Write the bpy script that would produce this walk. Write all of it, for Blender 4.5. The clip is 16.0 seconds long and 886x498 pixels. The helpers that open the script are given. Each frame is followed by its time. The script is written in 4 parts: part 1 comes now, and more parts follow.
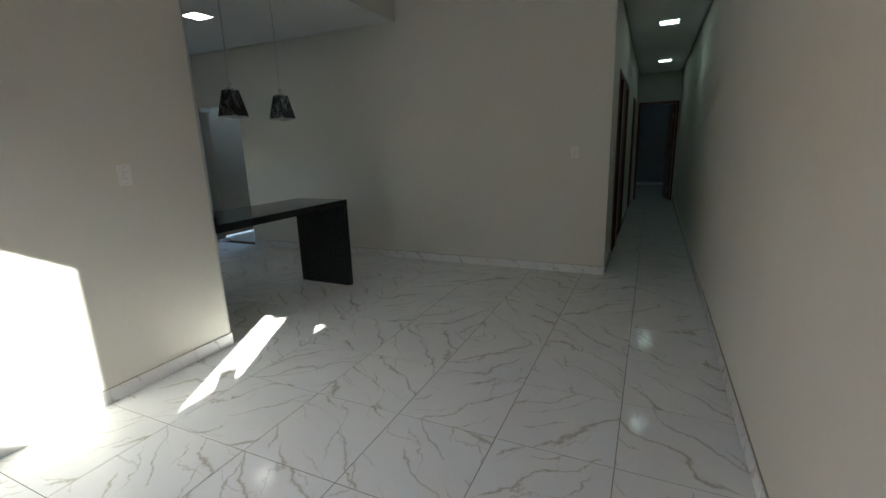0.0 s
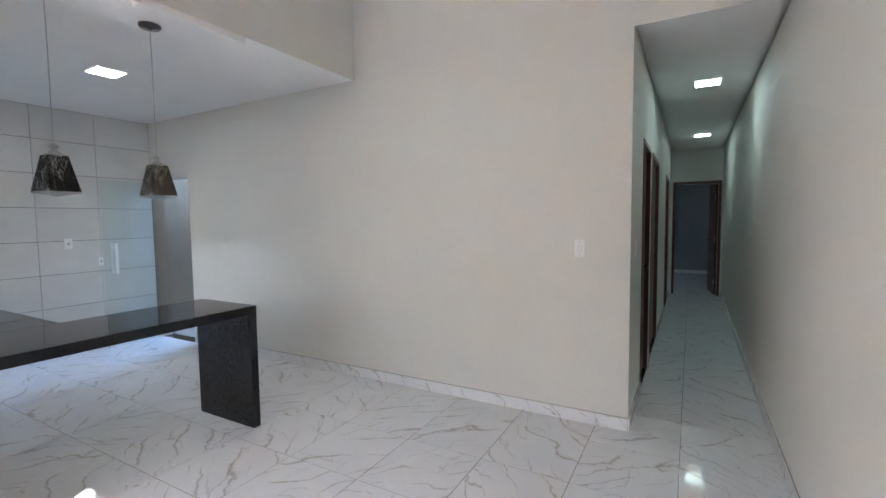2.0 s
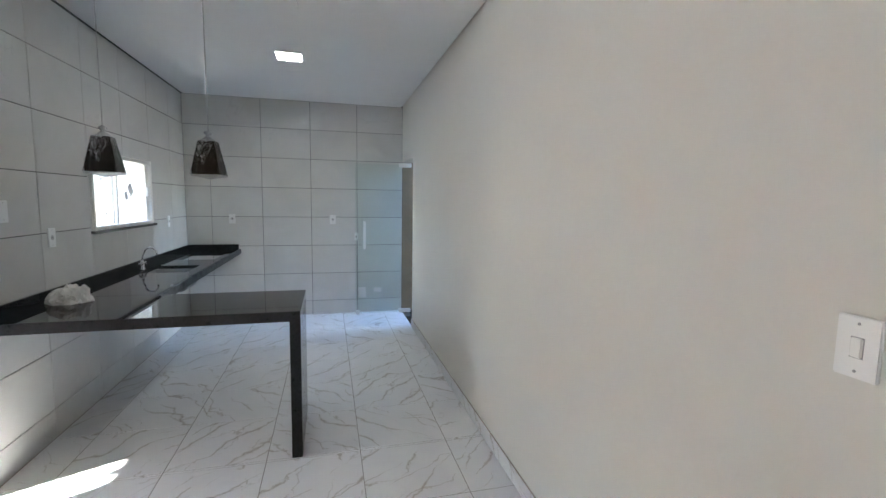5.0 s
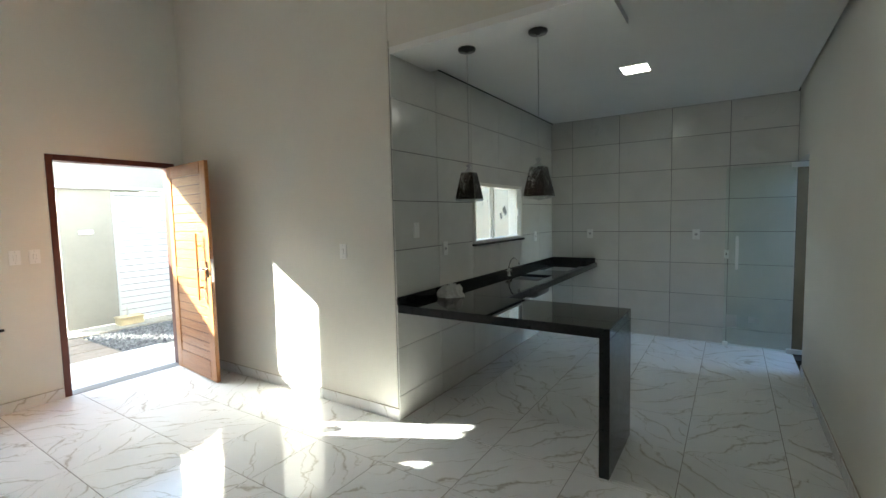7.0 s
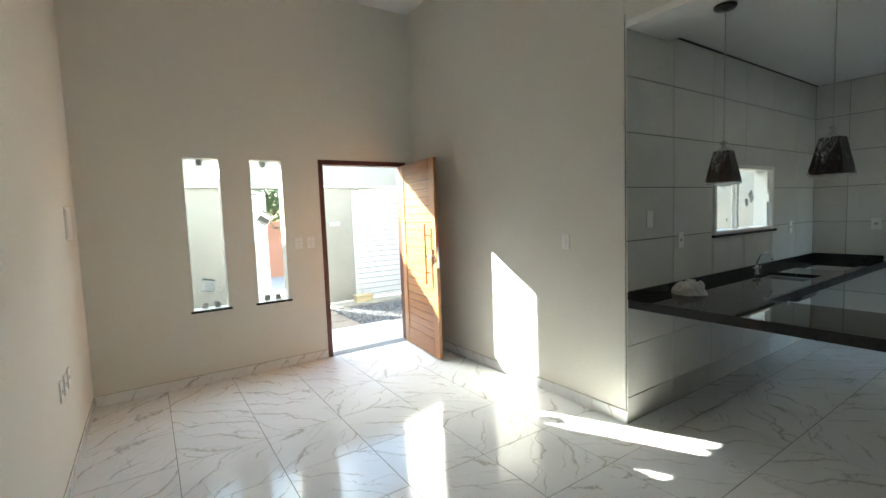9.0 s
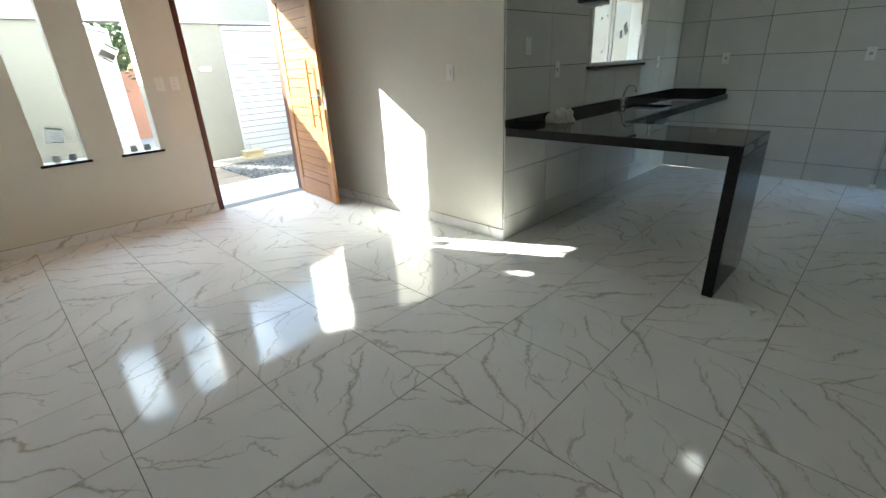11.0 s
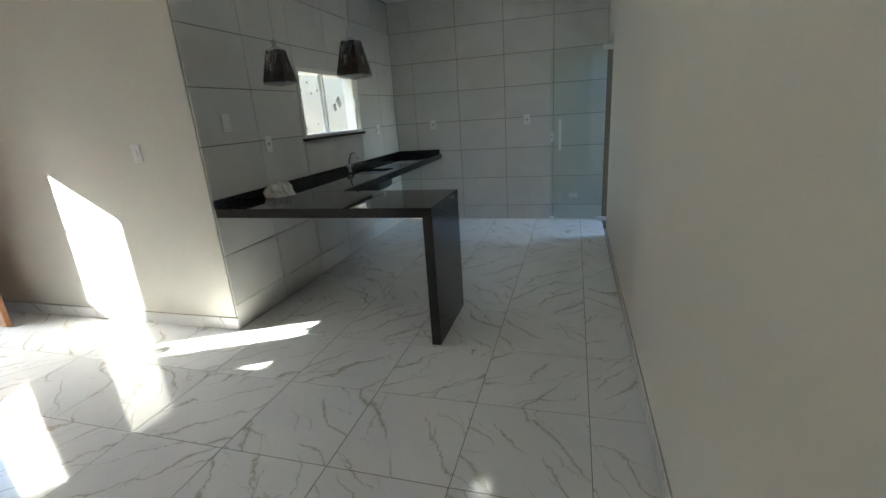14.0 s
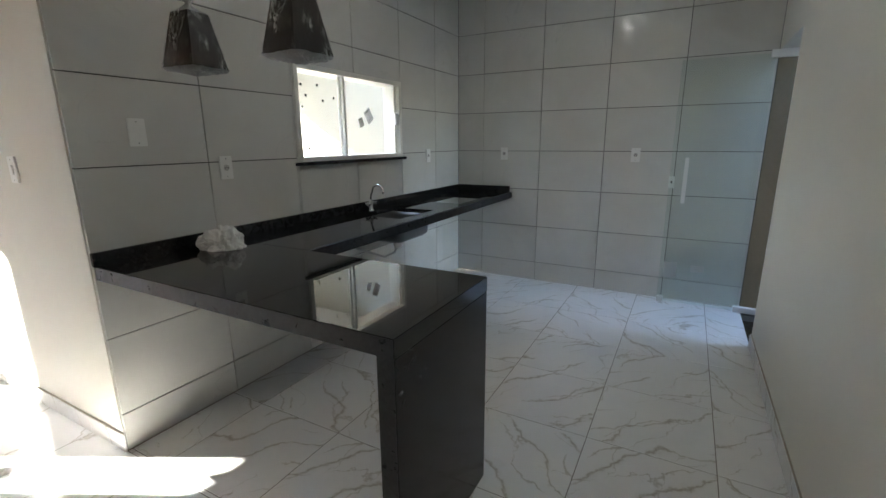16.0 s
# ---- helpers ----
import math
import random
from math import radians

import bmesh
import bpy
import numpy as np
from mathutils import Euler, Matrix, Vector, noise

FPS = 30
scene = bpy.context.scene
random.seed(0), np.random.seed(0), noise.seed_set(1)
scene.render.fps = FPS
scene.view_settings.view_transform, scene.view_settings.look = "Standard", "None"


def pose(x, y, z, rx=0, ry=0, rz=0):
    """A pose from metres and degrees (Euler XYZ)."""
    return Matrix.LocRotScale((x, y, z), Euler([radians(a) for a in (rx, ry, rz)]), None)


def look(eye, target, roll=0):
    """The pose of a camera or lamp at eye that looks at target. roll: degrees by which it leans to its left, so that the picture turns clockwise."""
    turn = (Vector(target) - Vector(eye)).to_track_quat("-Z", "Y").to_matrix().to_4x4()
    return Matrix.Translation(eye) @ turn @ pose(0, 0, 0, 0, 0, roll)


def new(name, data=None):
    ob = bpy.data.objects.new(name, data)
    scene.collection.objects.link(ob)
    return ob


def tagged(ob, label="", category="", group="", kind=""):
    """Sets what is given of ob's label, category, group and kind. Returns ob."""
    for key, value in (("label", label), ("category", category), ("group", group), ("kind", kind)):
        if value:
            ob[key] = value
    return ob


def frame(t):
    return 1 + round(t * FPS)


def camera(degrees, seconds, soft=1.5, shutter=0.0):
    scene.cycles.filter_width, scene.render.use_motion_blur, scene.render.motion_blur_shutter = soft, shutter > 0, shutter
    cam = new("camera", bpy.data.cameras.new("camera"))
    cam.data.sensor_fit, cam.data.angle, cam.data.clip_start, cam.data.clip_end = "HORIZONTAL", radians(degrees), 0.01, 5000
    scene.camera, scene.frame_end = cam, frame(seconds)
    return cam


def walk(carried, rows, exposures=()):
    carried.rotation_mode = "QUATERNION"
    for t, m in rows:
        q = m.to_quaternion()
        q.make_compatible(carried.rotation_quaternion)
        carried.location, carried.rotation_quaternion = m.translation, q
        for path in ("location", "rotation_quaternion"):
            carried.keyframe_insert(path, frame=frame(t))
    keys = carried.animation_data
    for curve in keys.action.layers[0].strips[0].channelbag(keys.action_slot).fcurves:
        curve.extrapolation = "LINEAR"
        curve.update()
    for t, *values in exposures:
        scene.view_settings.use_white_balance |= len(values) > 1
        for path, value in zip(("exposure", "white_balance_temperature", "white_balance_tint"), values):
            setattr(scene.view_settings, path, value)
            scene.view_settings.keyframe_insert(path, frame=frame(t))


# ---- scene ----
cam = camera(89.8, 16.0)
PATH = [
    (0, (-0.477, -4.789, 1.4), (-1.303, -3.027, 0.941), -1.9),
    (0.5, (-0.43, -4.442, 1.457), (-1.259, -2.671, 1.04), -2.0),
    (1, (-0.428, -4.051, 1.477), (-1.263, -2.255, 1.199), -1.6),
    (1.5, (-0.446, -3.631, 1.487), (-1.249, -1.809, 1.301), -1.0),
    (2, (-0.505, -3.26, 1.495), (-1.477, -1.517, 1.362), -0.7),
    (2.5, (-0.577, -2.954, 1.513), (-1.643, -1.267, 1.38), -0.8),
    (3, (-0.518, -2.567, 1.479), (-1.578, -0.876, 1.354), -1.6),
    (3.2, (-0.495, -2.384, 1.489), (-1.545, -0.686, 1.356), -1.8),
    (5.3, (-0.661, -0.841, 1.539), (-2.639, -0.643, 1.324), 0.2),
    (5.5, (-0.706, -0.772, 1.537), (-2.695, -0.756, 1.331), -0.4),
    (6, (-0.749, -0.602, 1.539), (-2.681, -1.081, 1.345), 0.7),
    (6.5, (-0.712, -0.555, 1.54), (-2.528, -1.375, 1.365), -0.2),
    (7, (-0.661, -0.576, 1.552), (-2.333, -1.663, 1.404), -1.3),
    (7.5, (-0.6, -0.67, 1.55), (-2.091, -1.997, 1.42), -1.1),
    (8, (-0.535, -0.751, 1.555), (-1.791, -2.303, 1.441), -1.0),
    (8.2, (-0.507, -0.768, 1.558), (-1.667, -2.394, 1.45), -1.1),
    (10.3, (-0.469, -0.871, 1.426), (-1.543, -2.512, 1.037), -0.6),
    (10.4, (-0.468, -0.862, 1.412), (-1.579, -2.457, 0.942), -1.1),
    (10.5, (-0.475, -0.853, 1.39), (-1.631, -2.389, 0.839), -1.5),
    (11, (-0.496, -0.624, 1.354), (-1.797, -1.934, 0.584), -2.6),
    (11.5, (-0.481, -0.317, 1.355), (-1.811, -1.615, 0.617), -0.1),
    (12, (-0.45, -0.226, 1.371), (-1.804, -1.524, 0.679), -0.4),
    (12.5, (-0.402, -0.264, 1.405), (-1.555, -1.8, 0.846), -2.8),
    (13, (-0.422, -0.266, 1.388), (-1.5, -1.87, 0.873), -2.8),
    (13.5, (-0.587, -0.268, 1.376), (-2.043, -1.524, 0.826), -3.2),
    (14, (-0.832, -0.353, 1.412), (-2.662, -0.91, 0.829), -3.9),
    (14.5, (-1.185, -0.353, 1.424), (-3.06, -0.826, 0.914), -0.8),
    (15, (-1.572, -0.39, 1.427), (-3.441, -0.939, 0.977), 0.4),
    (15.5, (-1.975, -0.482, 1.416), (-3.815, -1.131, 0.976), -0.5),
    (16, (-2.355, -0.508, 1.397), (-4.062, -1.438, 0.927), -0.4),
]
EXPOSURES = [(0.0, 3.37, 6300, 2), (0.6, 3.03, 6300, 2), (1.0, 4.33, 6300, 9), (1.5, 5.11, 6020, 14), (3.2, 5.37, 5960, 15), (5.3, 5.09, 6050, 10), (6.5, 4.22, 6430, 2), (8.0, 4.06, 6450, -1), (11.0, 4.01, 6380, -1), (13.5, 4.06, 6380, 0), (14.5, 4.29, 6430, 7), (15.5, 4.45, 6520, 9), (16.0, 4.47, 6560, 9)]
walk(cam, [(t, look(eye, target, roll)) for t, eye, target, roll in PATH], EXPOSURES)

# ---- world, sun and large lights ----
SUN_WAY = Vector((-0.515, 1.0, -0.6)).normalized()
world = bpy.data.worlds.new("world")
scene.world = world
world.use_nodes = True
wn = world.node_tree.nodes
sky = wn.new("ShaderNodeTexSky")
sky.sky_type = "NISHITA"
sky.sun_disc = False
sky.sun_elevation = radians(28.1)
sky.sun_rotation = radians(152.8)
world.node_tree.links.new(sky.outputs["Color"], wn["Background"].inputs["Color"])
wn["Background"].inputs["Strength"].default_value = 0.125
sun = new("sun", bpy.data.lights.new("sun", "SUN"))
sun.data.energy = 4.2
sun.data.angle = radians(0.5)
sun.data.color = (1.0, 0.945, 0.86)
sun.matrix_world = look((6, -14, 8), Vector((6, -14, 8)) + SUN_WAY)


def sky_lamp(name, at, target, wide, high, power, color=(0.90, 0.95, 1.0)):
    """An area lamp outside an opening that stands in for the sky's light."""
    lamp = new(name, bpy.data.lights.new(name, "AREA"))
    lamp.data.shape, lamp.data.size, lamp.data.size_y = "RECTANGLE", wide, high
    lamp.data.energy, lamp.data.color = power, color
    lamp.matrix_world = look(at, target)
    return lamp


sky_lamp("sky_front", (-1.7, -7.5, 3.7), (-1.7, -4.6, 0.2), 3.2, 2.2, 10)
sky_lamp("sky_yard", (-6.25, 5.0, 3.0), (-6.25, -1.0, 0.0), 0.7, 0.9, 0.2, (1.0, 0.96, 0.90))
sky_lamp("sky_bedroom", (-3.6, 8.15, 1.6), (0.0, 8.15, 1.0), 1.5, 1.1, 0.12, (0.75, 0.87, 1.0))


# ---- materials ----
class Mat:
    """A small builder for node materials."""

    def __init__(self, name, color=(0.8, 0.8, 0.8), rough=0.5, metal=0.0, spec=0.5):
        self.m = bpy.data.materials.new(name)
        self.m.use_nodes = True
        self.t = self.m.node_tree
        self.b = self.t.nodes["Principled BSDF"]
        self.b.inputs["Base Color"].default_value = (*color, 1)
        self.b.inputs["Roughness"].default_value = rough
        self.b.inputs["Metallic"].default_value = metal
        self.b.inputs["Specular IOR Level"].default_value = spec

    def n(self, kind, **props):
        node = self.t.nodes.new(kind)
        for k, v in props.items():
            setattr(node, k, v)
        return node

    def link(self, a, b):
        self.t.links.new(a, b)

    def put(self, name, value):
        self.link(value, self.b.inputs[name])

    def coords(self, scale=(1, 1, 1), vary=False, turn=(0, 0, 0), quarter=False):
        out = self.n("ShaderNodeTexCoord").outputs["Object"]
        if vary:
            info = self.n("ShaderNodeObjectInfo").outputs["Random"]
            if quarter:
                q = self.math("MULTIPLY", self.math("ROUND", self.math("MULTIPLY", info, 7.0)), math.pi / 2)
                r = self.n("ShaderNodeVectorRotate", rotation_type="Z_AXIS")
                self.link(out, r.inputs["Vector"])
                self.link(q, r.inputs["Angle"])
                out = r.outputs[0]
            c = self.n("ShaderNodeVectorMath", operation="SCALE")
            c.inputs[0].default_value = (37.3, 91.7, 53.1)
            self.link(info, c.inputs["Scale"])
            a = self.n("ShaderNodeVectorMath", operation="ADD")
            self.link(out, a.inputs[0])
            self.link(c.outputs[0], a.inputs[1])
            out = a.outputs[0]
        m = self.n("ShaderNodeMapping")
        m.inputs["Scale"].default_value = scale
        m.inputs["Rotation"].default_value = [radians(v) for v in turn]
        self.link(out, m.inputs["Vector"])
        return m.outputs[0]

    def noise(self, vec, scale=5, detail=3, rough=0.5, dist=0.0):
        k = self.n("ShaderNodeTexNoise")
        k.inputs["Scale"].default_value = scale
        k.inputs["Detail"].default_value = detail
        k.inputs["Roughness"].default_value = rough
        k.inputs["Distortion"].default_value = dist
        self.link(vec, k.inputs["Vector"])
        return k.outputs["Fac"]

    def math(self, op, a, b=None):
        k = self.n("ShaderNodeMath", operation=op)
        for i, v in enumerate((a, b)):
            if v is None:
                continue
            if isinstance(v, (int, float)):
                k.inputs[i].default_value = v
            else:
                self.link(v, k.inputs[i])
        return k.outputs[0]

    def ramp(self, fac, a, b, lo=0.0, hi=1.0):
        k = self.n("ShaderNodeMapRange")
        self.link(fac, k.inputs["Value"])
        for n, v in zip(("From Min", "From Max", "To Min", "To Max"), (a, b, lo, hi)):
            k.inputs[n].default_value = v
        return k.outputs[0]

    def mix(self, fac, a, b):
        k = self.n("ShaderNodeMix", data_type="RGBA")
        for i, v in ((0, fac), (6, a), (7, b)):
            if isinstance(v, (int, float)):
                k.inputs[i].default_value = v
            elif isinstance(v, tuple):
                k.inputs[i].default_value = (*v, 1)
            else:
                self.link(v, k.inputs[i])
        return k.outputs[2]

    def bump(self, h, strength=0.2, dist=0.002):
        k = self.n("ShaderNodeBump")
        k.inputs["Strength"].default_value = strength
        k.inputs["Distance"].default_value = dist
        self.link(h, k.inputs["Height"])
        self.put("Normal", k.outputs[0])


def paint(name, color, rough=0.62, tint=0.05, grain=0.15):
    m = Mat(name, color, rough, spec=0.35)
    c = m.coords()
    big = m.noise(c, 0.9, 4, 0.6)
    small = m.noise(c, 26, 4, 0.6)
    dark = tuple(v * (1 - tint) for v in color)
    lite = tuple(min(1, v * (1 + tint)) for v in color)
    m.put("Base Color", m.mix(m.ramp(m.math("ADD", m.math("MULTIPLY", big, 0.75), m.math("MULTIPLY", small, 0.25)), 0.35, 0.65), dark, lite))
    m.put("Roughness", m.ramp(small, 0.3, 0.7, rough - 0.06, rough + 0.06))
    m.bump(m.math("ADD", m.noise(c, 140, 3, 0.6), m.math("MULTIPLY", m.noise(c, 9, 2), 1.5)), grain, 0.0012)
    return m.m


WALL = paint("greige_paint", (0.70, 0.685, 0.628), 0.62, 0.025)
# Cream darkened in the colour to hold down the bright yard.
WALL_OUT_DIM = paint("dimmed_cream_render", (0.25, 0.238, 0.213), 0.8, 0.08, 0.4)
# Same cream brightened for the sunlit look past the kitchen window.
WALL_OUT_LIT = paint("brightened_cream_render", (0.46, 0.44, 0.38), 0.8, 0.06, 0.3)
CEIL = paint("white_ceiling_paint", (0.80, 0.80, 0.79), 0.7, 0.02, 0.08)
PLASTER = paint("grey_plaster", (0.25, 0.20, 0.135), 0.85, 0.15, 0.5)
# Base colour darkened and blued for the bedroom's dim daylight.
BLUE_ROOM = paint("dim_blue_bedroom_paint", (0.24, 0.29, 0.33), 0.7)


def marble(name, upright=False):
    m = Mat(name, (0.8, 0.8, 0.79), 0.07, spec=0.18)
    c = m.coords((1, 1, 1), vary=True, quarter=not upright)
    if upright:
        flat = m.n("ShaderNodeSeparateXYZ")
        m.link(c, flat.inputs[0])
        up = m.n("ShaderNodeCombineXYZ")
        m.link(m.math("ADD", flat.outputs[0], flat.outputs[1]), up.inputs[0])
        m.link(flat.outputs[2], up.inputs[1])
        c = up.outputs[0]

    def lines(every, turn, seed, wander, jag, keep):
        """Jagged lines, so many to a metre, that run one way: how far off the nearest one is, and where they are broken."""
        r = m.n("ShaderNodeVectorRotate", rotation_type="Z_AXIS")
        r.inputs["Angle"].default_value = radians(turn)
        m.link(c, r.inputs["Vector"])
        st = m.n("ShaderNodeMapping")
        st.inputs["Location"].default_value = (seed, seed * 1.7, 0)
        st.inputs["Scale"].default_value = (1.0, 1.0, 0.0)
        m.link(r.outputs[0], st.inputs["Vector"])
        xyz = m.n("ShaderNodeSeparateXYZ")
        m.link(st.outputs[0], xyz.inputs[0])
        bend = m.math("MULTIPLY", m.noise(st.outputs[0], 2.6, 1, 0.5), wander)
        kink = m.math("MULTIPLY", m.noise(st.outputs[0], 15.0, 5, 0.62), jag)
        field = m.math("ADD", m.math("ADD", m.math("MULTIPLY", xyz.outputs[1], every), bend), kink)
        d = m.math("ABSOLUTE", m.math("SUBTRACT", m.math("FRACT", field), 0.5))
        broken = m.n("ShaderNodeMapping")
        broken.inputs["Location"].default_value = (seed * 3.1, seed, 0)
        broken.inputs["Scale"].default_value = (2.6, every * 0.9, 0.0)
        m.link(r.outputs[0], broken.inputs["Vector"])
        return d, m.ramp(m.noise(broken.outputs[0], 1.0, 1, 0.5), keep, keep + 0.20)

    def stroke(d, mask, width, soft, power):
        wide = m.math("ADD", m.math("MULTIPLY", mask, width), 0.0004)
        v = m.math("SUBTRACT", 1.0, m.math("MINIMUM", m.math("DIVIDE", d, wide), 1.0))
        return m.math("MULTIPLY", m.math("MULTIPLY", m.math("POWER", v, soft), m.ramp(mask, 0.0, 0.25)), power)

    d1, m1 = lines(4.6, 44, 3.1, 1.7, 0.40, 0.405)
    d2, m2 = lines(6.0, 55, 11.4, 2.0, 0.52, 0.46)
    d3, m3 = lines(5.0, 28, 23.7, 2.0, 0.52, 0.48)
    fleck = m.ramp(m.noise(c, 38, 4, 0.7), 0.36, 0.60, 0.45, 1.0)
    cloud = m.noise(c, 2.2, 4, 0.6, 0.4)
    base = m.mix(m.ramp(cloud, 0.35, 0.7), (0.80, 0.80, 0.80), (0.74, 0.75, 0.755))
    base = m.mix(stroke(d1, m1, 0.150, 1.5, 0.55), base, (0.61, 0.595, 0.56))
    base = m.mix(stroke(d3, m3, 0.038, 0.8, 0.65), base, (0.50, 0.48, 0.44))
    base = m.mix(stroke(d2, m2, 0.050, 0.8, 0.80), base, (0.47, 0.445, 0.40))
    base = m.mix(m.math("MULTIPLY", stroke(d1, m1, 0.052, 0.7, 0.92), fleck), base, (0.41, 0.385, 0.335))
    m.put("Base Color", base)
    m.put("Roughness", m.ramp(m.noise(c, 7, 4, 0.7), 0.3, 0.75, 0.07, 0.11))
    m.bump(m.noise(c, 5, 1), 0.05, 0.002)
    return m.m


MARBLE = marble("veined_white_porcelain")
MARBLE_UP = marble("veined_white_porcelain_skirting", True)
JOINT = paint("brown_joint", (0.42, 0.385, 0.325), 0.85, 0.3)


def wall_tile(name):
    m = Mat(name, (0.66, 0.66, 0.64), 0.18)
    c = m.coords((1, 1, 1), vary=True)
    st = m.n("ShaderNodeMapping")
    st.inputs["Scale"].default_value = (0.8, 0.8, 3.2)
    st.inputs["Rotation"].default_value = (0, radians(14), 0)
    m.link(c, st.inputs["Vector"])
    soft = m.noise(st.outputs[0], 2.2, 3, 0.5, 0.8)
    info = m.n("ShaderNodeObjectInfo").outputs["Random"]
    wave = m.noise(st.outputs[0], 1.3, 4, 0.55, 1.2)
    soft = m.math("MAXIMUM", soft, m.ramp(m.math("ABSOLUTE", m.math("SUBTRACT", wave, 0.5)), 0.0, 0.012, 0.66, 0.0))
    tone = m.mix(m.ramp(soft, 0.4, 0.68), (0.68, 0.672, 0.64), (0.61, 0.605, 0.575))
    m.put("Base Color", m.mix(m.math("MULTIPLY", info, 0.25), tone, (0.63, 0.622, 0.59)))
    m.put("Roughness", m.ramp(m.noise(c, 8, 3), 0.3, 0.7, 0.13, 0.22))
    m.bump(m.noise(c, 4.5, 1), 0.30, 0.005)
    return m.m


WTILE = wall_tile("pale_glazed_tile")


def granite(name, sheen, spec=0.5):
    m = Mat(name, (0.012, 0.012, 0.013), 0.06, spec=spec)
    c = m.coords()
    v = m.n("ShaderNodeTexVoronoi")
    v.inputs["Scale"].default_value = 210
    m.link(c, v.inputs["Vector"])
    speck = m.math("MULTIPLY", m.ramp(v.outputs["Distance"], 0.0, 0.22, 1.0, 0.0), m.ramp(m.noise(c, 60, 2), 0.5, 0.62))
    base = m.mix(m.ramp(m.noise(c, 34, 5, 0.7), 0.4, 0.7), (0.010, 0.010, 0.011), (0.034, 0.034, 0.036))
    m.put("Base Color", m.mix(speck, base, (0.16, 0.16, 0.165)))
    m.put("Roughness", m.ramp(m.noise(c, 12, 4, 0.7), 0.3, 0.7, *sheen))
    return m.m


GRANITE = granite("black_granite", (0.02, 0.05))
GRANITE_LEG = granite("black_granite_slab", (0.10, 0.22), 0.3)


def granite_edge():
    m = Mat("honed_granite_edge", (0.03, 0.03, 0.03), 0.35, spec=0.3)
    c = m.coords()
    m.put("Base Color", m.mix(m.ramp(m.noise(c, 46, 6, 0.75), 0.38, 0.68), (0.005, 0.005, 0.006), (0.020, 0.020, 0.022)))
    m.put("Roughness", m.ramp(m.noise(c, 20, 4, 0.7), 0.3, 0.7, 0.22, 0.5))
    return m.m


GRANITE_EDGE = granite_edge()


def wood(name, a, b, c3, rough=0.34, axis=(0.6, 9, 9)):
    m = Mat(name, a, rough)
    c = m.coords(axis, vary=True)
    g = m.noise(c, 3.0, 5, 0.6, 1.3)
    f = m.noise(c, 22, 4, 0.7, 0.3)
    base = m.mix(m.ramp(g, 0.3, 0.7), a, b)
    base = m.mix(m.ramp(f, 0.45, 0.75, 0.0, 0.45), base, c3)
    m.put("Base Color", base)
    m.put("Roughness", m.ramp(f, 0.3, 0.7, rough - 0.08, rough + 0.1))
    m.bump(f, 0.12, 0.0008)
    return m.m


DOOR_WOOD = wood("cedar_door_wood", (0.29, 0.112, 0.036), (0.41, 0.185, 0.066), (0.19, 0.066, 0.022))
FRAME_WOOD = wood("dark_red_frame_wood", (0.085, 0.022, 0.014), (0.13, 0.034, 0.02), (0.05, 0.014, 0.01), 0.4, (9, 9, 0.6))
DARK_DOOR = wood("dark_red_door_wood", (0.07, 0.018, 0.012), (0.105, 0.028, 0.017), (0.045, 0.012, 0.009), 0.42, (9, 9, 0.6))
GROUT = paint("grey_grout", (0.22, 0.205, 0.18), 0.85, 0.12)
TGROUT = paint("wall_grout", (0.09, 0.09, 0.085), 0.85, 0.1)
WHITE_PLASTIC = Mat("white_plastic", (0.80, 0.80, 0.78), 0.28).m
SLOT = Mat("dark_slot", (0.05, 0.05, 0.05), 0.5).m
ALU = Mat("white_coated_aluminium", (0.76, 0.75, 0.70), 0.35, spec=0.5).m
CHROME = Mat("chrome", (0.75, 0.75, 0.76), 0.10, 1.0).m
DULL_STEEL = Mat("dull_sink_steel", (0.13, 0.13, 0.13), 0.3, 1.0).m
STEEL = Mat("brushed_steel", (0.58, 0.58, 0.58), 0.28, 1.0).m
BRONZE = Mat("bronze_handle_metal", (0.52, 0.30, 0.15), 0.3, 0.9).m
BLACK = Mat("black_enamel", (0.012, 0.012, 0.012), 0.3).m
CORD = Mat("grey_cord", (0.50, 0.49, 0.48), 0.45).m
RUBBER = Mat("black_rubber", (0.02, 0.02, 0.02), 0.6).m
BRACKET = Mat("grey_glass_clamp", (0.34, 0.34, 0.34), 0.4, 0.4).m


def shade_mat():
    m = Mat("dark_brown_shade", (0.02, 0.014, 0.013), 0.45, spec=0.2)
    c = m.coords()
    m.put("Base Color", m.mix(m.ramp(m.noise(c, 30, 4), 0.35, 0.7), (0.006, 0.004, 0.004), (0.014, 0.010, 0.009)))
    return m.m


SHADE = shade_mat()


def clear(name, color, rough, keep, tintfac=1.0):
    """Thin clear sheet: mostly see-through with a real gloss."""
    m = Mat(name)
    t = m.t
    tr = m.n("ShaderNodeBsdfTransparent")
    tr.inputs["Color"].default_value = (*color, 1)
    gl = m.n("ShaderNodeBsdfGlossy")
    gl.inputs["Roughness"].default_value = rough
    lw = m.n("ShaderNodeLayerWeight")
    lw.inputs["Blend"].default_value = 0.5
    edge = m.math("MULTIPLY", m.math("POWER", lw.outputs["Facing"], 5.0), 0.6)
    mx = m.n("ShaderNodeMixShader")
    m.link(m.math("ADD", edge, keep), mx.inputs[0])
    m.link(tr.outputs[0], mx.inputs[1])
    m.link(gl.outputs[0], mx.inputs[2])
    m.link(mx.outputs[0], t.nodes["Material Output"].inputs["Surface"])
    return m


GLASS = clear("clear_green_glass", (0.94, 0.975, 0.965), 0.02, 0.035).m
PANE = clear("clear_window_glass", (0.96, 0.975, 0.97), 0.01, 0.02).m


